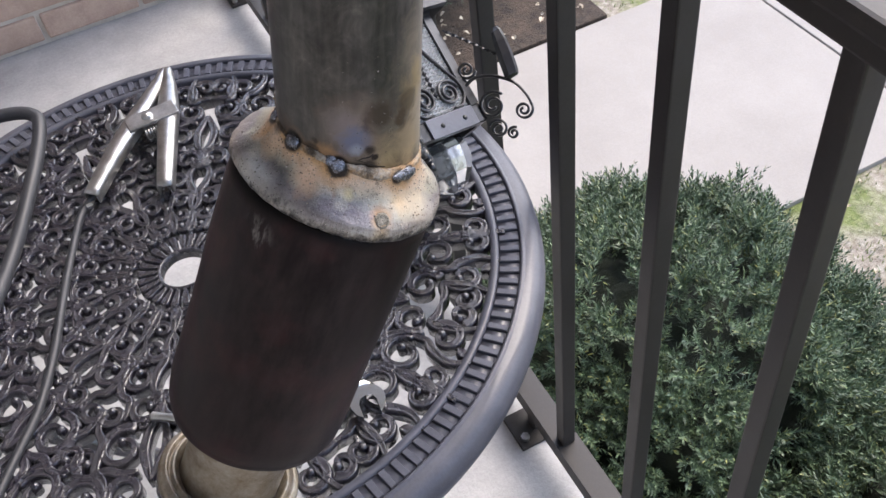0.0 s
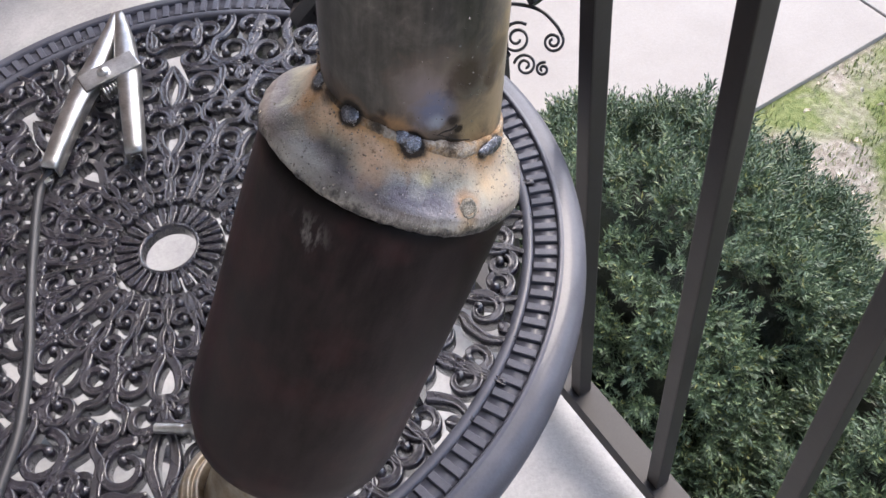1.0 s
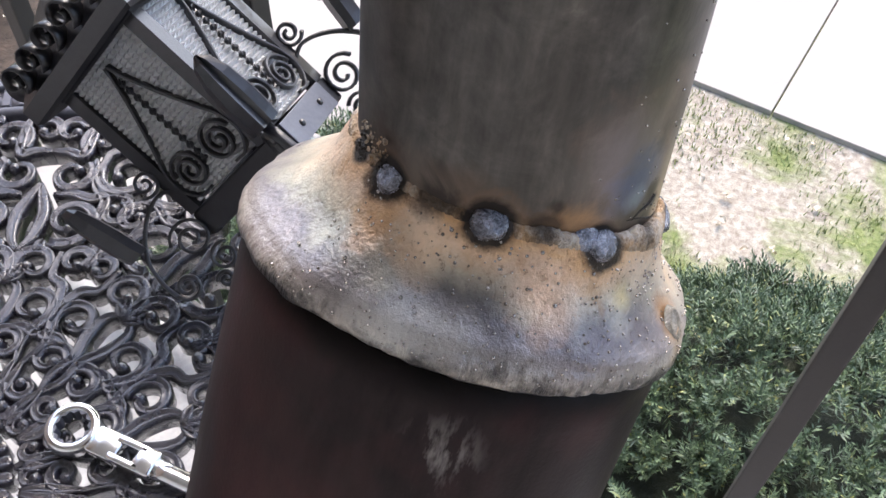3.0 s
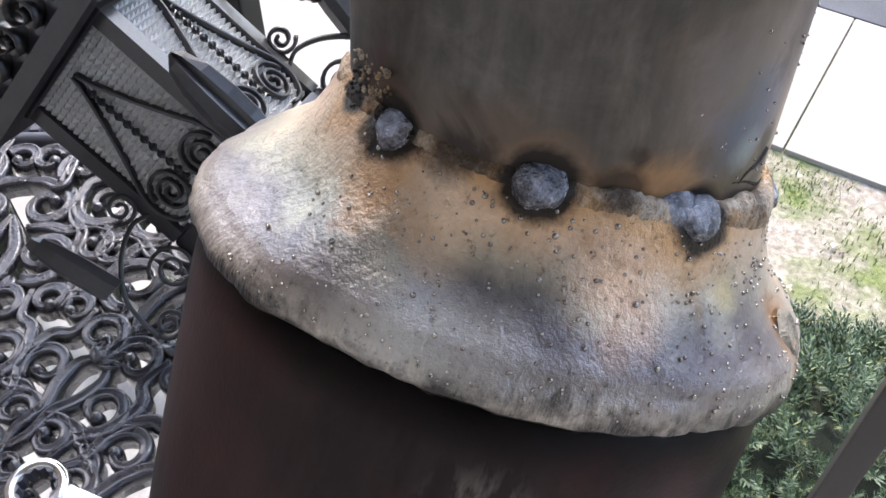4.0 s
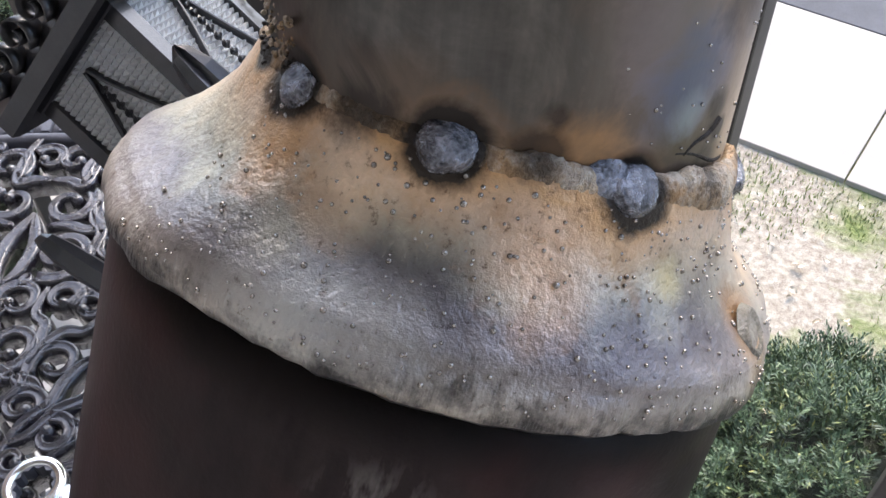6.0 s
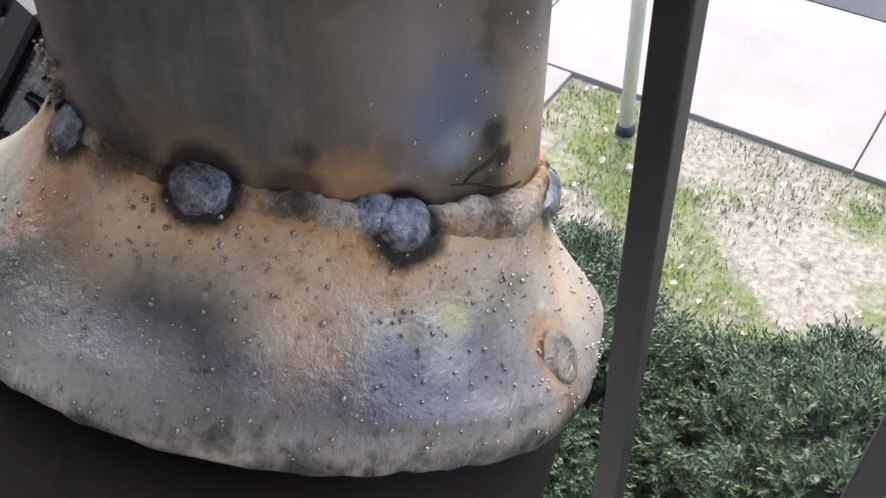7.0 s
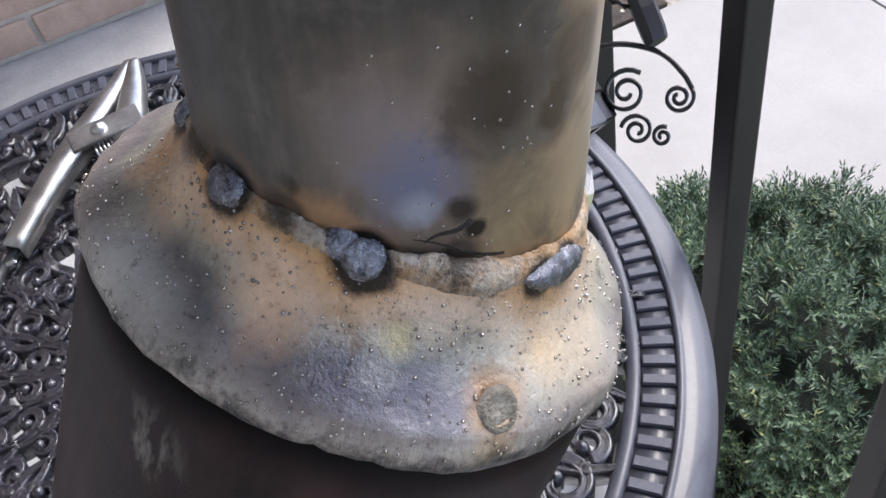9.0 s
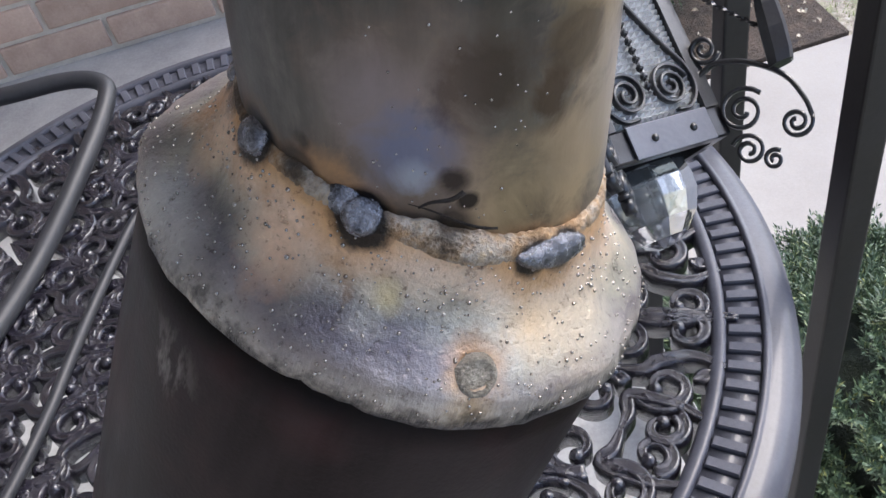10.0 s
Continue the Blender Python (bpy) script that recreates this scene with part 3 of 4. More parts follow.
    # palmette on the middle line
    for a, L in ((0, 0.018), (0.5, 0.015), (-0.5, 0.015), (1.0, 0.012), (-1.0, 0.012)):
        q = [Vector((math.sin(a) * L * k / 6, 0.124 + math.cos(a) * L * k / 6, 0)) for k in range(7)]
        ridge(bm, q, [0.0033 * math.sin(math.pi * (k + 0.5) / 6.8) + 0.0005 for k in range(7)], H * 1.1)
    return bm


def table():
    tb = thing("patio_table", pose(0, 0, TOP - 0.006), "round black cast-metal patio table with scrolled openwork top", "table")
    # centre disc and its ring of petals
    b = bmesh.new()
    lathe(b, [(0.0235, -0.004), (0.0240, 0.003), (0.0230, 0.0060), (0.0212, 0.0060), (0.0202, 0.003), (0.0202, -0.004)], 64)
    part("centre_ring", b, IRON, tb)
    one = None
    for k in range(26):
        m = Matrix.Rotation(2 * math.pi * k / 26, 4, 'Z')
        if one is None:
            b = bmesh.new()
            n = 10
            ridge(b, [(0, 0.0225 + 0.0185 * i / n, 0) for i in range(n + 1)], [0.0014 + 0.0026 * math.sin(math.pi * 0.5 * i / n) * (1 if i < n else 0.45) for i in range(n + 1)], 0.0062)
            one = part("petal", b, IRON, tb)
        else:
            again(one, m)
    N = 10
    one = None
    for k in range(N):
        m = Matrix.Rotation(2 * math.pi * (k + 0.35) / N, 4, 'Z')
        if one is None:
            sector = scroll_sector(math.pi / N)
            for v in sector.verts:
                grow = 1 + 0.04 * min(1.0, max(0.0, (v.co.y - 0.05) / 0.2))
                v.co.x, v.co.y = v.co.x * grow, v.co.y * grow
            one = part("scroll_panel", sector, IRON, tb)
            one.matrix_basis = m
        else:
            again(one, m)
    b = bmesh.new()
    lathe(b, [(0.2635, -0.005), (0.2635, 0.004), (0.2650, 0.0066), (0.2690, 0.0068), (0.2706, 0.0060), (0.2714, 0.0030), (0.2714, -0.005)], 160)
    part("outer_band", b, RIM_SKYLIT, tb)
    b = bmesh.new()
    lathe(b, [(0.2712, -0.005), (0.2712, 0.0038), (0.2890, 0.0038), (0.2890, -0.005)], 160)
    part("rim_web", b, RIM_SKYLIT, tb)
    one = None
    for k in range(150):
        m = Matrix.Rotation(2 * math.pi * k / 150, 4, 'Z')
        if one is None:
            b = bmesh.new()
            rings(b, [[(sx * w, y, z) for sx, y in ((-1, 0.2716 + e), (1, 0.2716 + e), (1, 0.2884 - e), (-1, 0.2884 - e))] for w, z, e in ((0.0031, 0.0036, 0), (0.0030, 0.0054, 0.0002), (0.0024, 0.0064, 0.0008))], True, (False, True))
            one = part("rung", b, RIM_SKYLIT, tb, "", False)
        else:
            again(one, m)
    b = bmesh.new()
    lathe(b, [(0.2886, -0.010), (0.2886, 0.0045), (0.2896, 0.0072), (0.2915, 0.0074), (0.2925, 0.0060), (0.2935, 0.0058), (0.2975, 0.0052), (0.3015, 0.0036), (0.3050, 0.0008), (0.3075, -0.0035), (0.3088, -0.009), (0.3090, -0.014), (0.3080, -0.019), (0.3050, -0.023), (0.3020, -0.021), (0.3040, -0.012)], 160)
    part("rim", b, RIM_SKYLIT, tb)
    leg = None
    for k in range(3):
        m = Matrix.Rotation(2 * math.pi * k / 3 + 0.9, 4, 'Z')
        if leg is None:
            b = bmesh.new()
            tube(b, spline([(0.27, 0, -0.008), (0.23, 0, -0.10), (0.10, 0, -0.26), (0.09, 0, -0.36), (0.20, 0, -0.46), (0.24, 0, -0.504 + 0.0085)], 8), 0.0085, 10)
            leg = part("leg", b, IRON, tb)
            leg.matrix_basis = m
        else:
            again(leg, m)
    b = bmesh.new()
    lathe(b, [(0.092, -0.315), (0.104, -0.312), (0.104, -0.304), (0.092, -0.301), (0.088, -0.308), (0.092, -0.315)], 48)
    part("leg_ring", b, IRON, tb)


table()

# ---- the exhaust converter, leaning on the table ----
AX = Vector((0.4898, -0.0055, 0.8718)).normalized()
EX = (Vector((1, 0, 0)) - AX.x * AX).normalized()
EY = AX.cross(EX)
CONV = Matrix((EX, EY, AX)).transposed().to_4x4()
CONV.translation = (0.0949, -0.2445, 0.8200)
PDIR = Vector((-0.3268, 0.047, 0.944)).normalized()
P0 = Vector((0.0052, -0.0056, 0.0030))
BODY_R, PIPE_R = 0.0541, 0.0347


def on_pipe(z):
    return P0 + PDIR * ((z - P0.z) / PDIR.z)


def converter():
    cv = thing("exhaust_converter", CONV, "used catalytic converter with dark shell and tack-welded pipe", "exhaust part")
    # shell
    b = bmesh.new()
    prof = [(0.033, -0.187), (0.040, -0.1860), (0.046, -0.1825), (0.0505, -0.177), (BODY_R - 0.0008, -0.168), (BODY_R, -0.158), (BODY_R, -0.10), (BODY_R + 0.0004, -0.05), (BODY_R, -0.010), (BODY_R - 0.0005, -0.002), (BODY_R - 0.004, 0.001)]
    loops = []
    for r, z in prof:
        lp = []
        for k in range(96):
            a = 2 * math.pi * k / 96
            d = 0.0006 * noise.noise((2.1 * math.cos(a), 2.1 * math.sin(a), z * 18))
            lp.append(Vector(((r + d) * math.cos(a), (r + d) * math.sin(a), z)))
        loops.append(lp)
    rings(b, loops)
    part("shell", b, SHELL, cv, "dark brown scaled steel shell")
    # hammered cone that joins the shell to the pipe
    b = bmesh.new()
    loops = []
    c1 = on_pipe(0.029)
    prof = ((0.0535, -0.0012, 0.0), (0.0552, -0.0014, 0.0), (0.0564, -0.0004, 0.0), (0.0566, 0.0012, 0.0), (0.0563, 0.0032, 0.03), (0.0560, 0.0044, 0.06), (0.0557, 0.0052, 0.08), (0.0552, 0.0061, 0.11), (0.0545, 0.0072, 0.14), (0.0530, 0.0088, 0.2), (0.0490, 0.0118, 0.34), (0.0450, 0.0150, 0.5),
            (0.0420, 0.0184, 0.68), (0.0402, 0.0222, 0.85), (0.0390, 0.0260, 0.95), (0.0378, 0.0293, 1.0), (0.0364, 0.0310, 1.0), (0.0352, 0.0312, 1.0))
    for r, z, f in prof:
        lp = []
        for k in range(144):
            a = 2 * math.pi * k / 144
            u = (math.cos(a), math.sin(a))
            amp = math.sin(math.pi * min(1, max(0, f + 0.12))) ** 0.7 * 0.0034
            d = amp * noise.noise((2.6 * u[0], 2.6 * u[1], z * 60))
            d += 0.0007 * min(1.0, 0.25 + f * 3) * (1 - f * 0.6) * noise.noise((8 * u[0], 8 * u[1], z * 190)) + 0.00025 * noise.noise((24 * u[0], 24 * u[1], z * 420))
            lip = (1 - f) ** 3
            dz = lip * 0.0022 * max(0.0, math.cos(a - radians(-168))) + lip * (0.0011 * noise.noise((3.3 * u[0] + 7, 3.3 * u[1], 2.0)) + 0.0005 * noise.noise((19 * u[0], 19 * u[1], 3.0)))
            d += lip * 0.0007 * noise.noise((16 * u[0], 9 * u[1], 5.0))
            r2 = 0.987 * r + d - 0.00038 * math.exp(-((z - 0.0053 - 0.0012 * noise.noise((2 * u[0], 2 * u[1], 9))) / 0.0011) ** 2)
            lp.append(Vector((c1.x * f + r2 * u[0], c1.y * f + r2 * u[1], z + dz)))
        loops.append(lp)
    rings(b, loops)
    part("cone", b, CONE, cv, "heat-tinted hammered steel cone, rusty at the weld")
    # the pipe, straight and then bending over
    b = bmesh.new()
    q0 = on_pipe(0.022)
    pts = [q0 + PDIR * (0.007 * k) for k in range(15)]
    side = (Vector((0.95, -0.25, 0.1)) - Vector((0.95, -0.25, 0.1)).dot(PDIR) * PDIR).normalized()
    q1, R = pts[-1], 0.13
    for k in range(1, 15):
        a = radians(3.4 * k)
        pts.append(q1 + R * (math.sin(a) * PDIR + (1 - math.cos(a)) * side))
    tube(b, pts, PIPE_R, 72, False)
    inner = [p for p in reversed(pts)]
    tube(b, inner, PIPE_R - 0.002, 48, False)
    part("pipe", b, PIPE, cv, "dull grey stainless pipe with blue heat stain")
    # neck and flange below
    b = bmesh.new()
    lathe(b, [(0.0325, -0.2735), (0.0325, -0.216), (0.0335, -0.208), (0.0350, -0.200), (0.0360, -0.192), (0.0360, -0.187), (0.032, -0.183)], 64)
    part("neck", b, FLANGEMAT, cv, "tan-grey steel neck")
    b = bmesh.new()
    lathe(b, [(0.0330, -0.2500), (0.0440, -0.2500), (0.0458, -0.2480), (0.0458, -0.2420), (0.0444, -0.2405), (0.0436, -0.2405), (0.0427, -0.2380), (0.0408, -0.2380), (0.0400, -0.2405), (0.0392, -0.2405), (0.0384, -0.2370), (0.0362, -0.2370), (0.0350, -0.2405), (0.0330, -0.2405), (0.0330, -0.2500)], 72)
    part("flange", b, FLANGEMAT, cv, "round steel flange with a raised ring")
    # tack welds along the joint
    def tack(a, z, r, w, h, name="tack_weld"):
        c = on_pipe(z)
        u = Vector((math.cos(a), math.sin(a), 0))
        at = Vector((c.x, c.y, 0)) + u * r + Vector((0, 0, z))
        nrm = (u + Vector((0, 0, 0.55))).normalized()
        tan = Vector((-u.y, u.x, 0))
        up = nrm.cross(tan)
        m = Matrix((tan, up, nrm)).transposed().to_4x4()
        m.translation = at
        b = bmesh.new()
        loops = []
        for rr, zz in ((1.0, -0.9), (1.0, -0.05), (0.97, 0.16), (0.90, 0.32), (0.78, 0.46), (0.60, 0.57), (0.4, 0.64), (0.2, 0.68), (0.05, 0.69)):
            loops.append([m @ Vector((w * rr * (1 + 0.1 * noise.noise((2 * math.cos(t) + a * 5, 2 * math.sin(t), 4.0))) * math.cos(t), h * rr * (1 + 0.1 * noise.noise((2 * math.cos(t), 2 * math.sin(t) - a * 3, 6.0))) * math.sin(t), min(w, h) * (0.88 * zz + 0.06 * noise.noise((4 * rr * math.cos(t), 4 * rr * math.sin(t), a * 3)))) ) for t in (2 * math.pi * k / 40 for k in range(40))])
        rings(b, loops, True, (False, True))
        bead = part(name, b, BEAD, cv, "shiny grey weld bead")
        return bead
    tack(radians(162), 0.0292, 0.0368, 0.0034, 0.0038)
    tack(radians(-162), 0.0298, 0.0368, 0.0040, 0.0037)
    tack(radians(-123), 0.0294, 0.0366, 0.0037, 0.0035)
    tack(radians(-129.0), 0.0302, 0.0352, 0.0034, 0.0032)
    tack(radians(-66), 0.0281, 0.0371, 0.0088, 0.0032)
    # rough fillet that runs round the joint, wide between the last two tacks
    b = bmesh.new()
    loops = []
    for k in range(361):
        a = radians(k - 200)
        deg = k - 200
        c = on_pipe(0.0296)
        wide = math.exp(-((deg + 93) / 16) ** 2)
        nz = noise.noise((6 * math.cos(a), 6 * math.sin(a), 2)) + 0.6 * noise.noise((26 * math.cos(a), 26 * math.sin(a), 5))
        hgt, thick = 0.0019 + 0.0014 * wide + 0.0005 * nz, 0.0012 + 0.0008 * wide + 0.0004 * noise.noise((40 * math.cos(a), 40 * math.sin(a), 9))
        lp = []
        for q in range(10):
            t = 2 * math.pi * q / 10
            grit = 0.00025 * noise.noise((70 * math.cos(a), 70 * math.sin(a), t * 2))
            r = 0.0362 + (thick + grit) * math.cos(t) - 0.00045 * math.sin(t) * hgt / 0.002
            lp.append(Vector((c.x + r * math.cos(a), c.y + r * math.sin(a), 0.0296 - 0.0008 * wide + 0.0006 * nz + (hgt + grit) * math.sin(t))))
        loops.append(lp)
    rings(b, loops)
    part("weld_fillet", b, CRUST, cv, "rough rusty grey weld seam")
    # black scratch burnt into the pipe beside the seam
    b = bmesh.new()
    for (a0, z0), (a1, z1), w in (((-107, 0.0338), (-94, 0.0388), 0.0006), ((-110, 0.0340), (-84, 0.0322), 0.00045), ((-175, 0.0340), (-158, 0.0352), 0.0005), ((-172, 0.0375), (-160, 0.0372), 0.0004)):
        pts = []
        for k in range(9):
            a, z = radians(a0 + (a1 - a0) * k / 8), z0 + (z1 - z0) * k / 8 + 0.0004 * math.sin(k * 0.8)
            c = on_pipe(z)
            pts.append(Vector((c.x + (PIPE_R + 0.0004) * math.cos(a), c.y + (PIPE_R - 0.0002) * math.sin(a), z)))
        tube(b, pts, [w * (0.5 + 0.07 * k) for k in range(9)], 7)
    tagged(part("scratch", b, SCORCH, cv, "black burnt scratches"), kind="stuff")
    # burnt clump on the far side of the seam
    b = bmesh.new()
    for k in range(240):
        a, z = radians(random.uniform(143, 160)), random.uniform(0.022, 0.037)
        c = on_pipe(z)
        r = 0.0368 + max(0.0, 0.029 - z) * 0.35 + random.uniform(-0.0008, 0.0010)
        bmesh.ops.create_icosphere(b, subdivisions=1, radius=random.uniform(0.00018, 0.00050), matrix=Matrix.Translation((c.x + r * math.cos(a), c.y + r * math.sin(a), z)))
    tagged(part("weld_clump", b, CRUST, cv, "rusty crumbs of burnt weld"), kind="stuff")
    # plug weld on the cone
    b = bmesh.new()
    m = Matrix.Translation((-0.0012, -0.0526, 0.0102)) @ Vector((0.0, -0.80, 0.60)).to_track_quat('Z', 'X').to_matrix().to_4x4()
    loops = []
    for rr, zz in ((1.25, -0.2), (1.05, 0.16), (0.9, 0.2), (0.7, 0.05), (0.45, 0.1), (0.2, 0.06)):
        loops.append([m @ Vector((0.0034 * rr * math.cos(t) * (1 + 0.12 * noise.noise((3 * math.cos(t), 3 * math.sin(t), rr))), 0.0034 * rr * math.sin(t) * (1 + 0.12 * noise.noise((3 * math.cos(t), 3 * math.sin(t), rr + 3))), 0.0034 * zz)) for t in (2 * math.pi * k / 24 for k in range(24))])
    rings(b, loops, True, (False, True))
    part("plug_weld", b, PLUG, cv, "rough round plug weld with a rusty edge")
    # weld spatter: small steel beads on cone and pipe
    b = bmesh.new()
    rnd = random.Random(5)
    ball = bmesh.new()
    bmesh.ops.create_icosphere(ball, subdivisions=2, radius=1)
    ballv, ballf = [v.co.copy() for v in ball.verts], [[v.index for v in f.verts] for f in ball.faces]
    ball.free()
    for k in range(760):
        a = radians(rnd.uniform(-205, -20))
        if k % 4:
            z0 = 0.0015 + 0.026 * rnd.random()
            i = next(n for n in range(3, len(prof) - 1) if prof[n + 1][1] >= z0)
            e = (z0 - prof[i][1]) / (prof[i + 1][1] - prof[i][1])
            r, z, g = (p0 + (p1 - p0) * e for p0, p1 in zip(prof[i], prof[i + 1]))
            r = 0.987 * r + math.sin(math.pi * min(1, max(0, g + 0.12))) ** 0.7 * 0.0034 * noise.noise((2.6 * math.cos(a), 2.6 * math.sin(a), z * 60))
            p = Vector((c1.x * g + r * math.cos(a), c1.y * g + r * math.sin(a), z + (1 - g) ** 3 * 0.0022 * max(0.0, math.cos(a - radians(-168)))))
        else:
            z = 0.034 + rnd.uniform(0, 1) ** 1.8 * 0.08
            c = on_pipe(z)
            p = Vector((c.x + PIPE_R * 1.005 * math.cos(a), c.y + PIPE_R * 1.005 * math.sin(a), z))
        size = rnd.uniform(0.00018, 0.00032) * (1.7 if k % 11 == 0 else 1.3 if k % 3 == 0 else 1) * (1.0 if k % 4 else 0.75)
        vs = [b.verts.new(p + size * v) for v in ballv]
        for f in ballf:
            b.faces.new([vs[n] for n in f])
    tagged(part("spatter", b, SPATTER, cv, "fine steel weld spatter"), kind="stuff")


converter()


# ---- lantern lying on the table ----
def lantern():
    zu = Vector((-0.057, 0.8098, 0.5839)).normalized()
    xu = Vector((0.9225, 0.2664, -0.2794))
    xu = (xu - xu.dot(zu) * zu).normalized()
    yu = zu.cross(xu)
    m = Matrix((xu, yu, zu)).transposed().to_4x4()
    m.translation = (0.2195, -0.0469, 0.6394)
    ln = thing("lantern", m, "black wrought-iron lantern with textured glass lying on the table", "lantern")
    B, T, H = 0.0320, 0.0315, 0.0862

    def half(z):
        return B + (T - B) * z / H
    # frames and roof
    for name, z, r, h, t in (("bottom_frame", -0.008, B + 0.004, 0.016, 0.007), ("top_frame", H + 0.001, T + 0.005, 0.008, 0.008)):
        b = bmesh.new()
        sq = ((-1, -1), (1, -1), (1, 1), (-1, 1))
        rings(b, [[(sx * q, sy * q, zz) for sx, sy in sq] for q, zz in ((r - t, z - h / 2), (r - 0.001, z - h / 2), (r, z - h / 2 + 0.001), (r, z + h / 2 - 0.001), (r - 0.001, z + h / 2), (r - t, z + h / 2), (r - t, z - h / 2))])
        part(name, b, LAMPIRON, ln, "", False)
    b = bmesh.new()
    prof = [(T + 0.004, H + 0.004), (0.046, H - 0.003), (0.048, H - 0.001), (0.048, H + 0.008), (0.044, H + 0.012), (0.030, H + 0.028), (0.014, H + 0.040), (0.009, H + 0.046), (0.012, H + 0.051), (0.004, H + 0.058)]
    rings(b, [[(sx * r, sy * r, z) for sx, sy in ((-1, -1), (1, -1), (1, 1), (-1, 1))] for r, z in prof], True, (True, True))
    part("roof", b, LAMPIRON, ln, "black pyramid roof with flared eaves", False)
    # curled crest along the eaves
    curl = None
    for k in range(4):
        for j in range(5):
            mm = Matrix.Rotation(k * math.pi / 2, 4, 'Z') @ Matrix.Translation((0.044, -0.034 + 0.017 * j, H + 0.019))
            if curl is None:
                b = bmesh.new()
                sp = [Vector((0.002, p.x, p.y)) for p in spiral(0, 0, 0.0085, -1.4, 1.3, 1, 0.3, 0, 18)]
                rings(b, [[p + Vector((dx, 0, 0)) + (p - Vector((0.002, 0, 0))) * e for dx, e in ((-0.005, 0.08), (0.005, 0.08), (0.005, -0.08), (-0.005, -0.08))] for p in sp], True, (True, True))
                curl = part("crest_curl", b, LAMPIRON, ln)
                curl.matrix_basis = mm
            else:
                again(curl, mm)
    post = None
    for k in range(4):
        mm = Matrix.Rotation(k * math.pi / 2, 4, 'Z')
        b = bmesh.new()
        rings(b, [[(-r - dx, -r - dy, z) for dx, dy in ((-0.004, -0.004), (0.0042, -0.004), (0.0042, 0.0042), (-0.004, 0.0042))] for r, z in ((B, 0.0), (T, H))], True, (True, True))
        if post is None:
            post = part("corner_post", b, LAMPIRON, ln, "", False)
        else:
            b.free()
            again(post, mm)
    # one panel: glass with raised pyramids, iron tracery in front of it
    glass = bmesh.new()
    nx, nz = 15, 27
    verts = []
    w = B - 0.0038
    for i in range(nx):
        for j in range(nz):
            x0, x1 = -w + 2 * w * i / nx, -w + 2 * w * (i + 1) / nx
            z0, z1 = 0.0015 + (H - 0.003) * j / nz, 0.0015 + (H - 0.003) * (j + 1) / nz
            v = [glass.verts.new(p) for p in ((x0, -B, z0), (x1, -B, z0), (x1, -B, z1), (x0, -B, z1), ((x0 + x1) / 2, -B - 0.0028, (z0 + z1) / 2))]
            for a, c in ((0, 1), (1, 2), (2, 3), (3, 0)):
                glass.faces.new((v[a], v[c], v[4]))
    bmesh.ops.remove_doubles(glass, verts=glass.verts, dist=1e-6)
    front = [v for v in glass.verts]
    bk = [glass.verts.new(p) for p in ((-w, -B + 0.0022, 0.0015), (w, -B + 0.0022, 0.0015), (w, -B + 0.0022, H - 0.0015), (-w, -B + 0.0022, H - 0.0015))]
    glass.faces.new(bk[::-1])
    pane = part("glass_pane", glass, GLASS, ln, "clear glass pressed with small pyramids", False)
    N = Vector((0, -1, 0))
    y = -B - 0.0030
    face = [pane]
    for s in (1, -1):
        tr = bmesh.new()
        ridge(tr, spline([(s * 0.0008, y, H - 0.008), (s * 0.004, y, H - 0.018), (s * 0.0115, y, 0.052), (s * 0.0205, y, 0.035), (s * 0.0268, y, 0.024), (s * 0.0278, y, 0.012), (s * 0.021, y, 0.0035), (s * 0.012, y, 0.0030)], 6), 0.0008, 0.0018, N)
        face.append(part("tracery_bar", tr, LAMPIRON, ln, "black iron tracery bar"))
        tr = bmesh.new()
        ridge(tr, [Vector((p.x, y, p.y)) for p in spiral(s * 0.0135, 0.0159, 0.0115, (0.2 if s > 0 else math.pi - 0.2), 2.2, s, 0.18, 0, 44)], 0.0008, 0.0018, N)
        face.append(part("tracery_scroll", tr, LAMPIRON, ln, "black iron scroll"))
        tr = bmesh.new()
        ridge(tr, [Vector((p.x, -B + 0.0030, p.y)) for p in spiral(s * 0.0120, H - 0.012, 0.0065, (0.2 if s > 0 else math.pi - 0.2), 2.0, s, 0.18, 0, 36)], 0.0007, 0.0010, N)
        face.append(part("inner_scroll", tr, LAMPIRON, ln, "small iron scroll behind the glass"))
    tw = bmesh.new()
    n = 60
    loops = []
    for i in range(n + 1):
        z = 0.014 + (H - 0.030) * i / n
        a = i * 0.62
        loops.append([Vector((0.0020 * math.cos(a + q) * (1.0 if e else 0.4), y - 0.0012 + 0.0020 * math.sin(a + q) * (1.0 if e else 0.4), z)) for q, e in ((0, 1), (math.pi / 2, 0), (math.pi, 1), (3 * math.pi / 2, 0))])
    rings(tw, loops, True, (True, True))
    twist = part("twisted_rod", tw, LAMPIRON, ln, "black twisted iron rod", False)
    for k in (1, 2, 3):
        mm = Matrix.Rotation(k * math.pi / 2, 4, 'Z')
        for o in face + [twist]:
            again(o, mm)
    # scrolled arm with a folded leaf at each corner
    arm_src = None
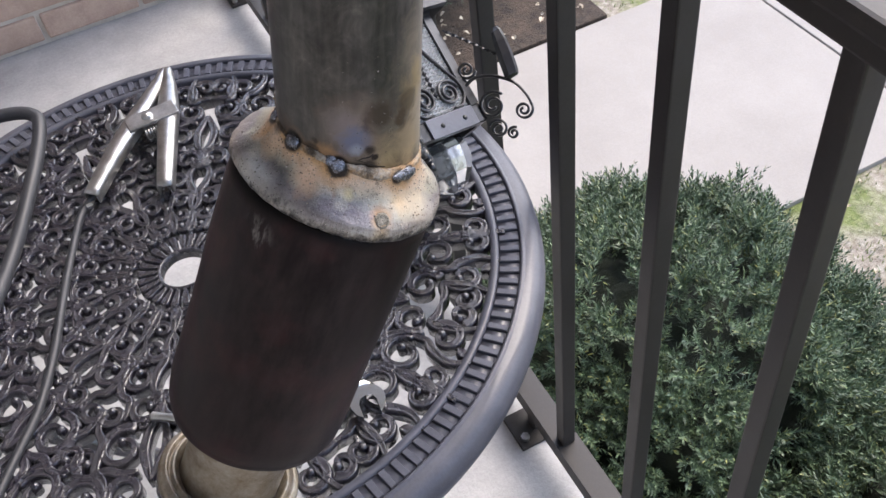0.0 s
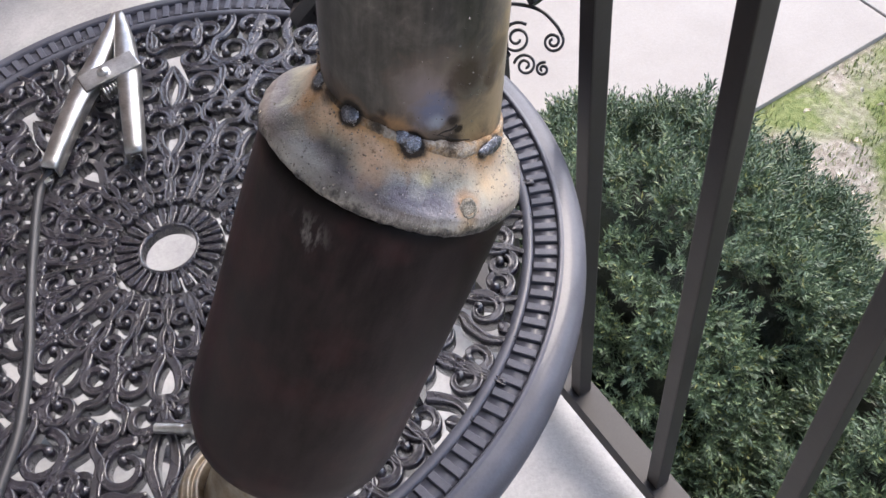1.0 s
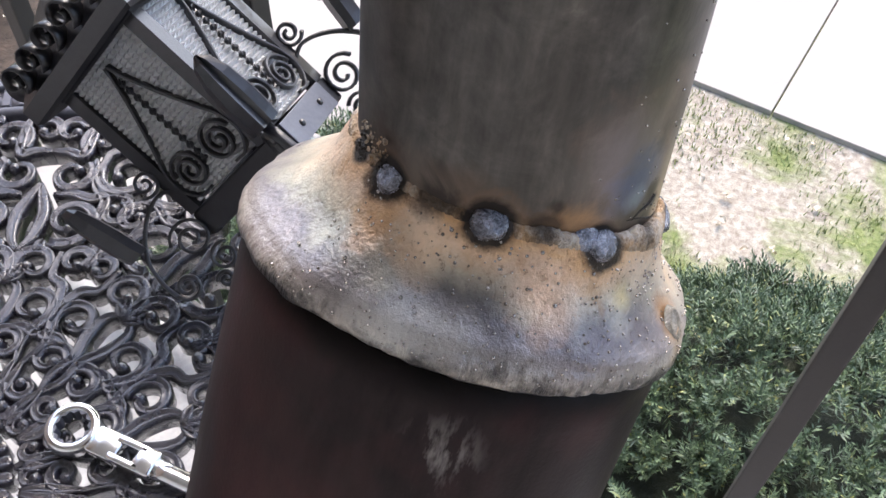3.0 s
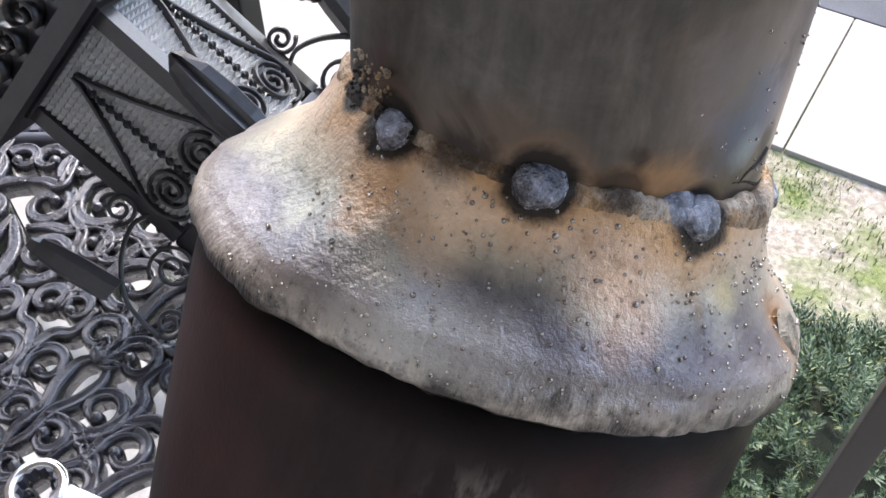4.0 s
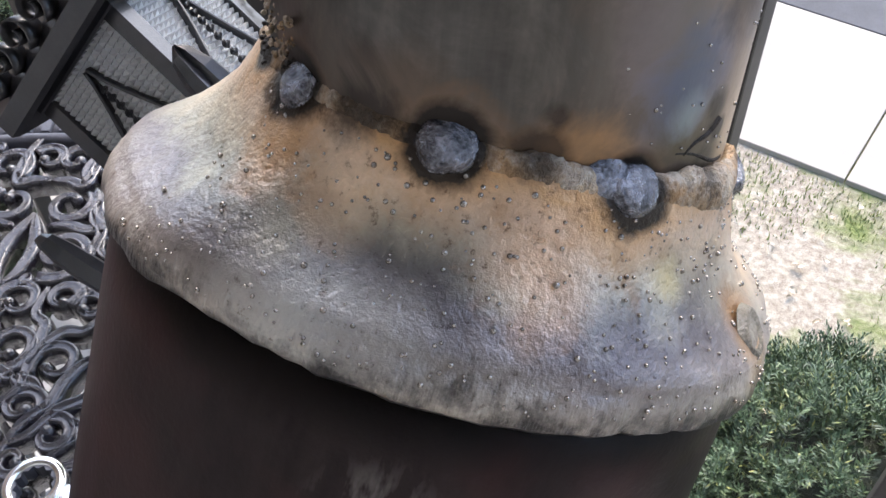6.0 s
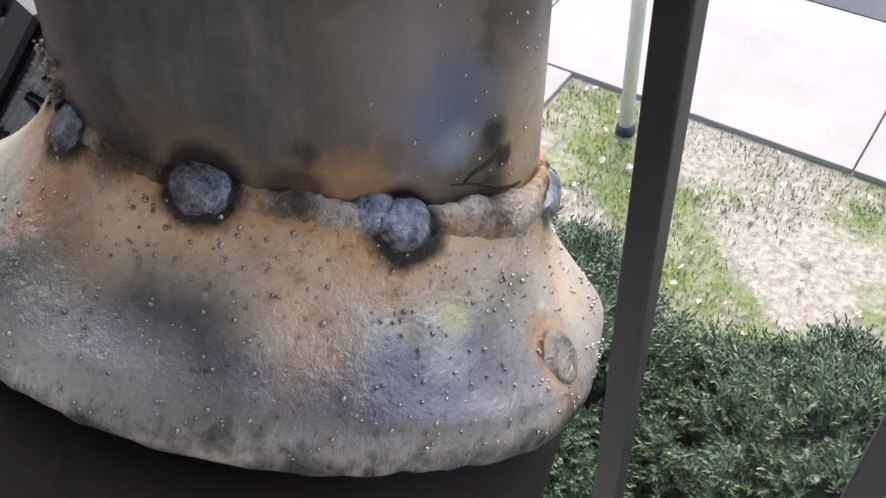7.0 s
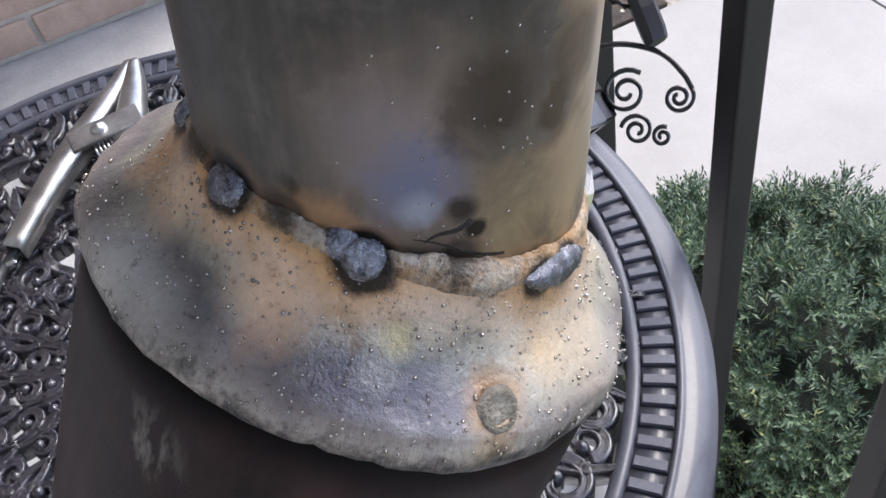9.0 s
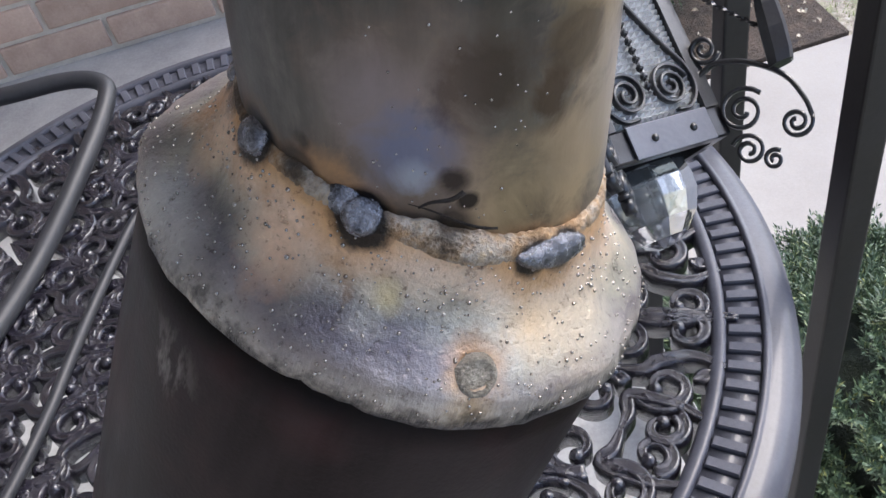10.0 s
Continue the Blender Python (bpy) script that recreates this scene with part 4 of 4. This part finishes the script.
    for k in range(4):
        mm = Matrix.Rotation(k * math.pi / 2, 4, 'Z') @ Matrix.Translation((-B, -B, 0)) @ Matrix.Rotation(math.radians(-135), 4, 'Z')
        if arm_src is None:
            def flat(bm, pts, w, t):
                pts = [Vector((p[0], 0, p[1])) for p in pts]
                loops = []
                for i, q in enumerate(pts):
                    d = (pts[min(i + 1, len(pts) - 1)] - pts[max(i - 1, 0)]).normalized()
                    nn = Vector((-d.z, 0, d.x))
                    loops.append([q + Vector((0, sy * w, 0)) + nn * (sn * t) for sy, sn in ((-1, -1), (1, -1), (1, 1), (-1, 1))])
                rings(bm, loops, True, (True, True))
            b = bmesh.new()
            flat(b, [(p.x, p.z) for p in spline([(0.002, 0, 0.016), (0.012, 0, 0.019), (0.026, 0, 0.013), (0.0385, 0, 0.000), (0.0425, 0, -0.014), (0.0425, 0, -0.0236)], 6)], 0.0026, 0.0010)
            arm_src = part("scroll_arm", b, LAMPIRON, ln, "black curved iron arm")
            arm_src.matrix_basis = mm
            bits = []
            for cx, cz, R, a0, turns, way in ((0.0350, -0.0236, 0.0075, 0.0, 1.8, -1), (0.0150, -0.008, 0.0115, 0.4, 1.8, 1), (0.010, -0.027, 0.0080, 2.4, 1.7, -1), (0.0190, -0.036, 0.0050, 0.6, 1.5, 1), (0.010, 0.028, 0.0075, -0.6, 1.7, -1)):
                b = bmesh.new()
                flat(b, [(p.x, p.y) for p in spiral(cx, cz, R, a0, turns, way, 0.2)], 0.0026, 0.0009)
                bits.append(part("scroll", b, LAMPIRON, arm_src))
            b = bmesh.new()
            loops = []
            for z, w, o in ((0.047, 0.0012, 0.046), (0.043, 0.0060, 0.047), (0.034, 0.0092, 0.0472), (0.022, 0.0106, 0.0460), (0.010, 0.0104, 0.0440), (0.005, 0.0098, 0.0425)):
                loops.append([Vector(q) for q in ((o - 0.9 * w, -w * 0.55, z), (o - 0.5 * w, -w * 0.85, z), (o + 0.0015, -w * 0.7, z), (o + 0.0032, -w * 0.25, z), (o + 0.0012, 0, z), (o + 0.0032, w * 0.25, z), (o + 0.0015, w * 0.7, z), (o - 0.5 * w, w * 0.85, z), (o - 0.9 * w, w * 0.55, z))])
            rings(b, loops, True, (True, True))
            leaf = part("iron_leaf", b, LAMPIRON, arm_src, "black folded iron leaf", False)
        else:
            a = again(arm_src, mm)
            for o in bits + [leaf]:
                again(o, Matrix.Identity(4), a)
    # twisted stay, mounting plate and screws, clear bottom glass
    b = bmesh.new()
    loops = []
    for i in range(41):
        f = i / 40
        c = Vector((B + 0.006 + 0.026 * f, -B - 0.006 - 0.026 * f, 0.066 - 0.050 * f))
        a = i * 0.8
        loops.append([c + Vector((0.0018 * math.cos(a + q) * e, 0.0018 * math.sin(a + q) * e, 0)) for q, e in ((0, 1), (math.pi / 2, 0.5), (math.pi, 1), (3 * math.pi / 2, 0.5))])
    rings(b, loops, True, (True, True))
    part("stay_rod", b, LAMPIRON, ln, "", False)
    b = bmesh.new()
    box(b, (0.001, -B - 0.0052, -0.008), (0.050, 0.0016, 0.0165), None, 0.0005)
    plate = part("plate", b, PLATE, ln, "grey metal plate with two screws", False)
    for x in (-0.010, 0.014):
        b = bmesh.new()
        lathe(b, [(0.0020, 0), (0.0019, 0.0008), (0.0012, 0.0014), (0.0001, 0.0016)], 12, Matrix.Translation((x, -B - 0.0060, -0.008)) @ Matrix.Rotation(math.pi / 2, 4, 'X'))
        part("screw", b, LAMPIRON, plate)
    b = bmesh.new()
    cup = [(0.0250, -0.0160), (0.0270, -0.0240), (0.0265, -0.0330), (0.0220, -0.0430), (0.0140, -0.0510), (0.0040, -0.0550)]
    shape = cup + [(0.0030, -0.0525), (0.0120, -0.0485), (0.0195, -0.0410), (0.0238, -0.0325), (0.0243, -0.0240), (0.0224, -0.0160), cup[0]]
    rings(b, [[(r * math.cos(a), r * math.sin(a), z) for a in (math.pi * k / 6 + 0.2 for k in range(12))] for r, z in shape])
    part("glass_cup", b, CLEAR, ln, "faceted clear glass cup", False)


lantern()


# ---- ground clamp, cables, wrench, bolt ----
def channel(bm, pts, ws, h, t=0.0016):
    """A pressed steel channel along pts in the plane: half widths ws, side height h."""
    pts = [Vector(p) for p in pts]
    loops = []
    for i, q in enumerate(pts):
        d = (pts[min(i + 1, len(pts) - 1)] - pts[max(i - 1, 0)]).normalized()
        s = d.cross(Vector((0, 0, 1))).normalized()
        w = ws[i]
        prof = ((-w, -h), (-w, -0.002), (-w * 0.75, 0.0005), (w * 0.75, 0.0005), (w, -0.002), (w, -h), (w - t, -h), (w - t, -0.003), (-w + t, -0.003), (-w + t, -h))
        loops.append([q + s * a + Vector((0, 0, b)) for a, b in prof])
    rings(bm, loops, True, (True, True))


def lerp_list(vals, n):
    out = []
    for i in range(n):
        f = i / (n - 1) * (len(vals) - 1)
        k = min(int(f), len(vals) - 2)
        out.append(vals[k] + (vals[k + 1] - vals[k]) * (f - k))
    return out


def ground_clamp():
    z = TOP + 0.021
    cl = thing("ground_clamp", pose(0, 0, 0), "chrome-plated spring ground clamp with a black cable lead", "clamp")
    b = bmesh.new()
    p = spline([(0.064, 0.258, z), (0.056, 0.227, z + 0.002), (0.045, 0.187, z + 0.005), (0.033, 0.148, z + 0.004), (0.013, 0.092, z - 0.004)], 8)
    channel(b, p, lerp_list([0.0038, 0.0075, 0.0098, 0.0085, 0.0072], len(p)), 0.012)
    part("jaw_arm", b, CHROME, cl)
    b = bmesh.new()
    p = spline([(0.061, 0.259, z), (0.040, 0.227, z + 0.002), (0.012, 0.190, z + 0.005), (-0.017, 0.156, z + 0.004), (-0.050, 0.120, z - 0.004)], 8)
    channel(b, p, lerp_list([0.0038, 0.0075, 0.0098, 0.0085, 0.0072], len(p)), 0.012)
    part("jaw_arm", b, CHROME, cl)
    b = bmesh.new()
    box(b, (0.029, 0.181, z + 0.006), (0.050, 0.022, 0.003), Matrix.Translation((0.029, 0.181, 0)) @ Matrix.Rotation(0.05, 4, 'Z') @ Matrix.Translation((-0.029, -0.181, 0)), 0.001)
    part("pivot_plate", b, CHROME, cl, "", False)
    b = bmesh.new()
    lathe(b, [(0.0055, 0), (0.0052, 0.002), (0.0030, 0.0035), (0.0002, 0.004)], 20, Matrix.Translation((0.025, 0.181, z + 0.0075)))
    part("rivet", b, CHROME, cl)
    b = bmesh.new()
    n = 90
    tube(b, [(0.017 + 0.028 * k / n, 0.171 + 0.006 * math.cos(k * 0.7), z - 0.004 + 0.006 * math.sin(k * 0.7)) for k in range(n + 1)], 0.0011, 6)
    part("spring", b, CHROME, cl)
    b = bmesh.new()
    lathe(b, [(0.0062, 0), (0.0062, 0.003), (0.0045, 0.005), (0.0010, 0.0055)], 6, Matrix.Translation((-0.055, 0.119, TOP + 0.004)))
    part("terminal_nut", b, POLISHED, cl, "bright hex terminal nut", False)
    b = bmesh.new()
    c = TOP + 0.0042
    tube(b, spline([(-0.030, 0.143, z - 0.006), (-0.051, 0.122, c + 0.004), (-0.066, 0.108, c), (-0.088, 0.053, c), (-0.104, 0.008, c), (-0.118, -0.034, c), (-0.140, -0.084, c), (-0.166, -0.122, c), (-0.200, -0.170, c), (-0.228, -0.206, c + 0.004), (-0.262, -0.255, c - 0.02), (-0.275, -0.275, 0.42), (-0.29, -0.30, 0.16), (-0.36, -0.34, 0.056), (-0.6, -0.5, 0.056)], 8), 0.0036, 12)
    part("cable_lead", b, RUBBER, cl, "black rubber cable lead")


ground_clamp()


def hose():
    b = bmesh.new()
    r = 0.0066
    tube(b, spline([(-0.60, 0.30, FLOOR + r), (-0.46, 0.30, 0.20), (-0.36, 0.285, 0.56), (-0.27, 0.268, 0.600), (-0.15, 0.254, 0.600), (-0.098, 0.252, 0.598), (-0.073, 0.240, 0.595), (-0.072, 0.218, 0.591), (-0.092, 0.165, 0.582), (-0.130, 0.090, TOP + r + 0.001), (-0.170, 0.010, TOP + r + 0.001), (-0.205, -0.060, TOP + r + 0.001), (-0.262, -0.150, TOP + r + 0.002), (-0.315, -0.235, 0.54), (-0.33, -0.27, 0.30), (-0.36, -0.30, FLOOR + r), (-0.7, -0.36, FLOOR + r)], 9), r, 16)
    tagged(part("welding_cable", b, RUBBER), "thick black rubber cable looped over the table", "cable")


hose()


def wrench():
    z = TOP + 0.0075
    wr = thing("ratchet_wrench", Matrix.Identity(4), "polished flex-head ratcheting combination wrench on the table", "wrench")
    wr.matrix_world = Matrix.Translation((0.061, -0.043, z)) @ Matrix.Rotation(math.atan2(-0.172, 0.023), 4, 'Z')
    b = bmesh.new()
    lathe(b, [(0.0088, -0.0045), (0.0130, -0.0045), (0.0142, -0.003), (0.0142, 0.003), (0.0130, 0.0048), (0.0100, 0.0048), (0.0092, 0.004), (0.0088, -0.0045)], 48)
    box(b, (0.0205, 0, 0), (0.016, 0.015, 0.0065), None, 0.0012)
    head = part("ring_head", b, POLISHED, wr)
    b = bmesh.new()
    lp = []
    for z in (-0.004, 0.0038):
        lp.append([((0.0091 if k % 2 else 0.0076) * math.cos(math.pi * k / 12), (0.0091 if k % 2 else 0.0076) * math.sin(math.pi * k / 12), z) for k in range(24)])
    lp2 = [[(0.0094 * math.cos(math.pi * k / 12), 0.0094 * math.sin(math.pi * k / 12), z) for k in range(24)] for z in (0.0038, -0.004)]
    rings(b, lp + lp2 + [lp[0]])
    part("socket", b, PLATE, head, "dark twelve-point socket", False)
    b = bmesh.new()
    box(b, (0.034, 0.0052, 0), (0.018, 0.004, 0.009), None, 0.0008)
    box(b, (0.034, -0.0052, 0), (0.018, 0.004, 0.009), None, 0.0008)
    box(b, (0.044, 0, 0), (0.012, 0.0145, 0.009), None, 0.0018)
    loops = []
    for x, w, h in ((0.048, 0.0066, 0.0040), (0.058, 0.0052, 0.0036), (0.10, 0.0048, 0.0030), (0.140, 0.0052, 0.0030), (0.152, 0.0075, 0.0032), (0.158, 0.0100, 0.0032)):
        loops.append([(x, w * math.cos(a), h * math.sin(a)) for a in (2 * math.pi * k / 16 for k in range(16))])
    rings(b, loops, True, (True, True))
    part("shaft", b, POLISHED, wr)
    b = bmesh.new()
    out = []
    a0 = 0.45
    for k in range(17):
        a = math.radians(58 + 244 * k / 16)
        out.append((0.170 + 0.0135 * math.cos(a + a0 * 0), 0.0135 * math.sin(a)))
    ins = [(0.1835, -0.0068), (0.172, -0.0068), (0.1675, -0.005), (0.1660, 0.0), (0.1675, 0.005), (0.172, 0.0068), (0.1835, 0.0068)]
    poly = out[:-1] + [(0.1800, -0.0105)] + ins + [(0.1800, 0.0105)]
    rt = Matrix.Translation((0.166, 0, 0)) @ Matrix.Rotation(-0.26, 4, 'Z') @ Matrix.Translation((-0.166, 0, 0))
    lo = [b.verts.new(rt @ Vector((x, y, -0.0032))) for x, y in poly]
    hi = [b.verts.new(rt @ Vector((x, y, 0.0032))) for x, y in poly]
    b.faces.new(hi)
    b.faces.new(lo[::-1])
    for k in range(len(poly)):
        j = (k + 1) % len(poly)
        b.faces.new((lo[k], lo[j], hi[j], hi[k]))
    bmesh.ops.recalc_face_normals(b, faces=b.faces)
    part("open_end", b, POLISHED, wr, "", False)


wrench()


def stud_bolt():
    b = bmesh.new()
    prof = [(0.0001, 0.0), (0.0032, 0.0004)]
    for k in range(12):
        prof += [(0.0036, 0.001 + 0.0016 * k), (0.0031, 0.0018 + 0.0016 * k)]
    prof += [(0.0034, 0.0205), (0.0034, 0.026), (0.0058, 0.0262), (0.0060, 0.031), (0.0052, 0.032), (0.0001, 0.0321)]
    d = Vector((0.024, -0.018, 0.0)).normalized()
    m = Matrix.Translation((-0.064, -0.138, TOP + 0.006)) @ d.to_track_quat('Z', 'Y').to_matrix().to_4x4()
    lathe(b, prof, 18, m)
    tagged(part("bolt", b, CHROME), "small bright zinc bolt lying on the table", "bolt")


stud_bolt()


# ---- planting and lawn ----
def foliage(name, centre, rad, count, seed, parent, label):
    """Sprigs of short flat needles over an uneven dome."""
    rnd = np.random.RandomState(seed)
    u = rnd.normal(size=(count, 3))
    u[:, 2] = np.abs(u[:, 2]) * 0.9 - 0.25
    u /= np.linalg.norm(u, axis=1)[:, None]
    bulge = np.array([1 + 0.16 * noise.noise(Vector(v) * 2.3 + Vector((seed, 0, 0))) + 0.10 * noise.noise(Vector(v) * 6 + Vector((0, seed, 0))) for v in u])
    shell = rnd.uniform(0.84, 1.0, count) ** 0.7 * bulge
    base = np.array(centre) + u * np.array(rad) * shell[:, None]
    nc = count // 9
    lead = rnd.randint(0, nc, count)
    pull = rnd.uniform(0.35, 0.8, count)[:, None]
    base = base[lead] + rnd.normal(size=(count, 3)) * 0.020 * pull
    u = u[lead] + rnd.normal(size=(count, 3)) * 0.35
    d = u * np.array([1, 1, 1.0]) + rnd.normal(size=(count, 3)) * 0.45 + np.array([0, 0, 0.35])
    d /= np.linalg.norm(d, axis=1)[:, None]
    side = np.cross(d, rnd.normal(size=(count, 3)))
    side /= np.linalg.norm(side, axis=1)[:, None]
    up = np.cross(d, side)
    L = rnd.uniform(0.035, 0.065, count)
    V, F = [], []
    nl = 17
    off = 0
    for j in range(nl):
        f = (j + 0.5) / nl
        ang = 2.4 * j + rnd.uniform(0, 6.28, count) * 0.2
        rad_dir = side * np.cos(ang)[:, None] + up * np.sin(ang)[:, None] * 0.7
        ld = rad_dir * (1 - 0.45 * f) + d * (0.45 + 0.5 * f)
        ld /= np.linalg.norm(ld, axis=1)[:, None]
        wd = np.cross(ld, d + 0.01)
        wd /= np.linalg.norm(wd, axis=1)[:, None] + 1e-9
        p = base + d * (L * f)[:, None]
        ll = (rnd.uniform(0.014, 0.023, count) * (1.1 - 0.4 * f))[:, None]
        ww = 0.0021
        quad = np.stack([p, p + ld * ll * 0.5 + wd * ww, p + ld * ll, p + ld * ll * 0.5 - wd * ww], 1)
        V.append(quad.reshape(-1, 3))
        F.append((np.arange(count * 4).reshape(-1, 4) + off))
        off += count * 4
    me = bpy.data.meshes.new(name)
    me.from_pydata(np.concatenate(V).tolist(), [], np.concatenate(F).tolist())
    me.materials.append(LEAF)
    ob = new(name, me)
    ob.parent = parent
    return tagged(ob, label, kind="stuff")


def shrub(x, y, rx, ry, top, count, seed):
    sh = thing("shrub", pose(0, 0, 0), "dense dark green yew shrub beside the porch", "shrub", "shrubs along the porch")
    h = top - GROUND
    rr = random.Random(seed)
    b = bmesh.new()
    for k in range(9):
        a = 2 * math.pi * k / 9 + rr.uniform(-0.2, 0.2)
        e = rr.uniform(0.5, 0.85)
        tube(b, spline([(x + 0.03 * math.cos(a), y + 0.03 * math.sin(a), GROUND - 0.02), (x + rx * 0.35 * e * math.cos(a), y + ry * 0.35 * e * math.sin(a), GROUND + h * 0.35), (x + rx * 0.8 * e * math.cos(a), y + ry * 0.8 * e * math.sin(a), GROUND + h * rr.uniform(0.6, 0.8))], 4), [0.014 - 0.0012 * i for i in range(9)], 7)
    part("branches", b, TWIG, sh, "brown branching stems")
    # uneven leafy inner mass; the shade inside the shrub is painted as near-black green
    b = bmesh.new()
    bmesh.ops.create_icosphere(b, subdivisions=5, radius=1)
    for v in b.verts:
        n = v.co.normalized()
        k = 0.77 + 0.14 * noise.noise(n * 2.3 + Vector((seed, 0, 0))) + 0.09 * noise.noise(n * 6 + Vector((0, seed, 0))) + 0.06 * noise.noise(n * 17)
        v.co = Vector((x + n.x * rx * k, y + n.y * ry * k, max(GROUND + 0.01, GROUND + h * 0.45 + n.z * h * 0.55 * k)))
    part("inner_growth", b, SHADELEAF, sh, "dark inner mass with the shade among the needles in its colour")
    foliage("needles", (x, y, GROUND + h * 0.45), (rx, ry, h * 0.55), count, seed, sh, "short dark green needles")


shrub(0.92, 0.42, 0.53, 0.56, -0.49, 17000, 3)
shrub(0.97, -0.50, 0.58, 0.60, -0.53, 16000, 8)
shrub(0.92, -1.45, 0.52, 0.58, -0.60, 3500, 12)
shrub(1.12, 2.92, 0.70, 0.52, -0.50, 7000, 21)


def lawn_blades():
    rnd = np.random.RandomState(4)
    V, F = [], []
    for x0, x1, y0, y1, n in ((0.42, 2.52, -1.7, 0.95, 34000), (1.97, 2.6, 2.24, 4.2, 4000)):
        X = rnd.uniform(x0, x1, n)
        Y = rnd.uniform(y0, y1, n)
        for x, y in zip(X, Y):
            g = noise.noise(Vector((x * 2.2, y * 2.2, 3))) + 0.5 * noise.noise(Vector((x * 7, y * 7, 1)))
            if g + rnd.uniform(-0.25, 0.25) < -0.08:
                continue
            a, L, w = rnd.uniform(0, 6.28), rnd.uniform(0.010, 0.026), rnd.uniform(0.0014, 0.0028)
            lean = rnd.uniform(0.2, 1.2)
            dx, dy = math.cos(a), math.sin(a)
            k = len(V)
            V += [(x - dy * w, y + dx * w, GROUND), (x + dy * w, y - dx * w, GROUND), (x + dx * L * lean * 0.6, y + dy * L * lean * 0.6, GROUND + L)]
            F.append((k, k + 1, k + 2))
    me = bpy.data.meshes.new("grass")
    me.from_pydata(V, [], F)
    me.materials.append(BLADE)
    tagged(new("grass", me), "thin green and straw grass blades", "grass", "", "stuff")


lawn_blades()


def fallen_leaves():
    """Curled dry leaves scattered over lawn and shrubs."""
    rnd = random.Random(11)
    b = bmesh.new()
    for k in range(240):
        x, y = (rnd.uniform(1.4, 2.5), rnd.uniform(-1.2, 0.95)) if k < 150 else (rnd.uniform(0.5, 1.9), rnd.uniform(2.24, 2.7))
        m = Matrix.Translation((x, y, GROUND + rnd.uniform(0.008, 0.02) + (0.03 if k >= 150 else 0))) @ Euler((rnd.uniform(-0.5, 0.5), rnd.uniform(-0.5, 0.5), rnd.uniform(0, 6.3))).to_matrix().to_4x4()
        L, W = rnd.uniform(0.012, 0.028), rnd.uniform(0.006, 0.012)
        rings(b, [[m @ Vector((L * (f - 0.5), s * W * math.sin(math.pi * (0.08 + 0.84 * f)), 0.006 * abs(s) + 0.004 * math.sin(5 * f))) for s in (-1, -0.5, 0, 0.5, 1)] for f in (0, 0.25, 0.5, 0.75, 1)], False)
    tagged(part("fallen_leaves", b, DRYLEAF), "pale dry leaves scattered on the lawn", "leaves", "", "stuff")


fallen_leaves()


def sign_post():
    ps = thing("sign_post", pose(2.36, 0.66, GROUND), "pale painted round post standing on the lawn", "post")
    b = bmesh.new()
    lathe(b, [(0.024, -0.05), (0.024, 2.6)], 24, None, (True, True))
    part("pole", b, POSTPAINT, ps)
    b = bmesh.new()
    lathe(b, [(0.034, -0.01), (0.034, 0.02), (0.026, 0.035), (0.0245, 0.036)], 24)
    part("collar", b, RUBBER, ps, "dark base collar")


sign_post()
wall_bricks()
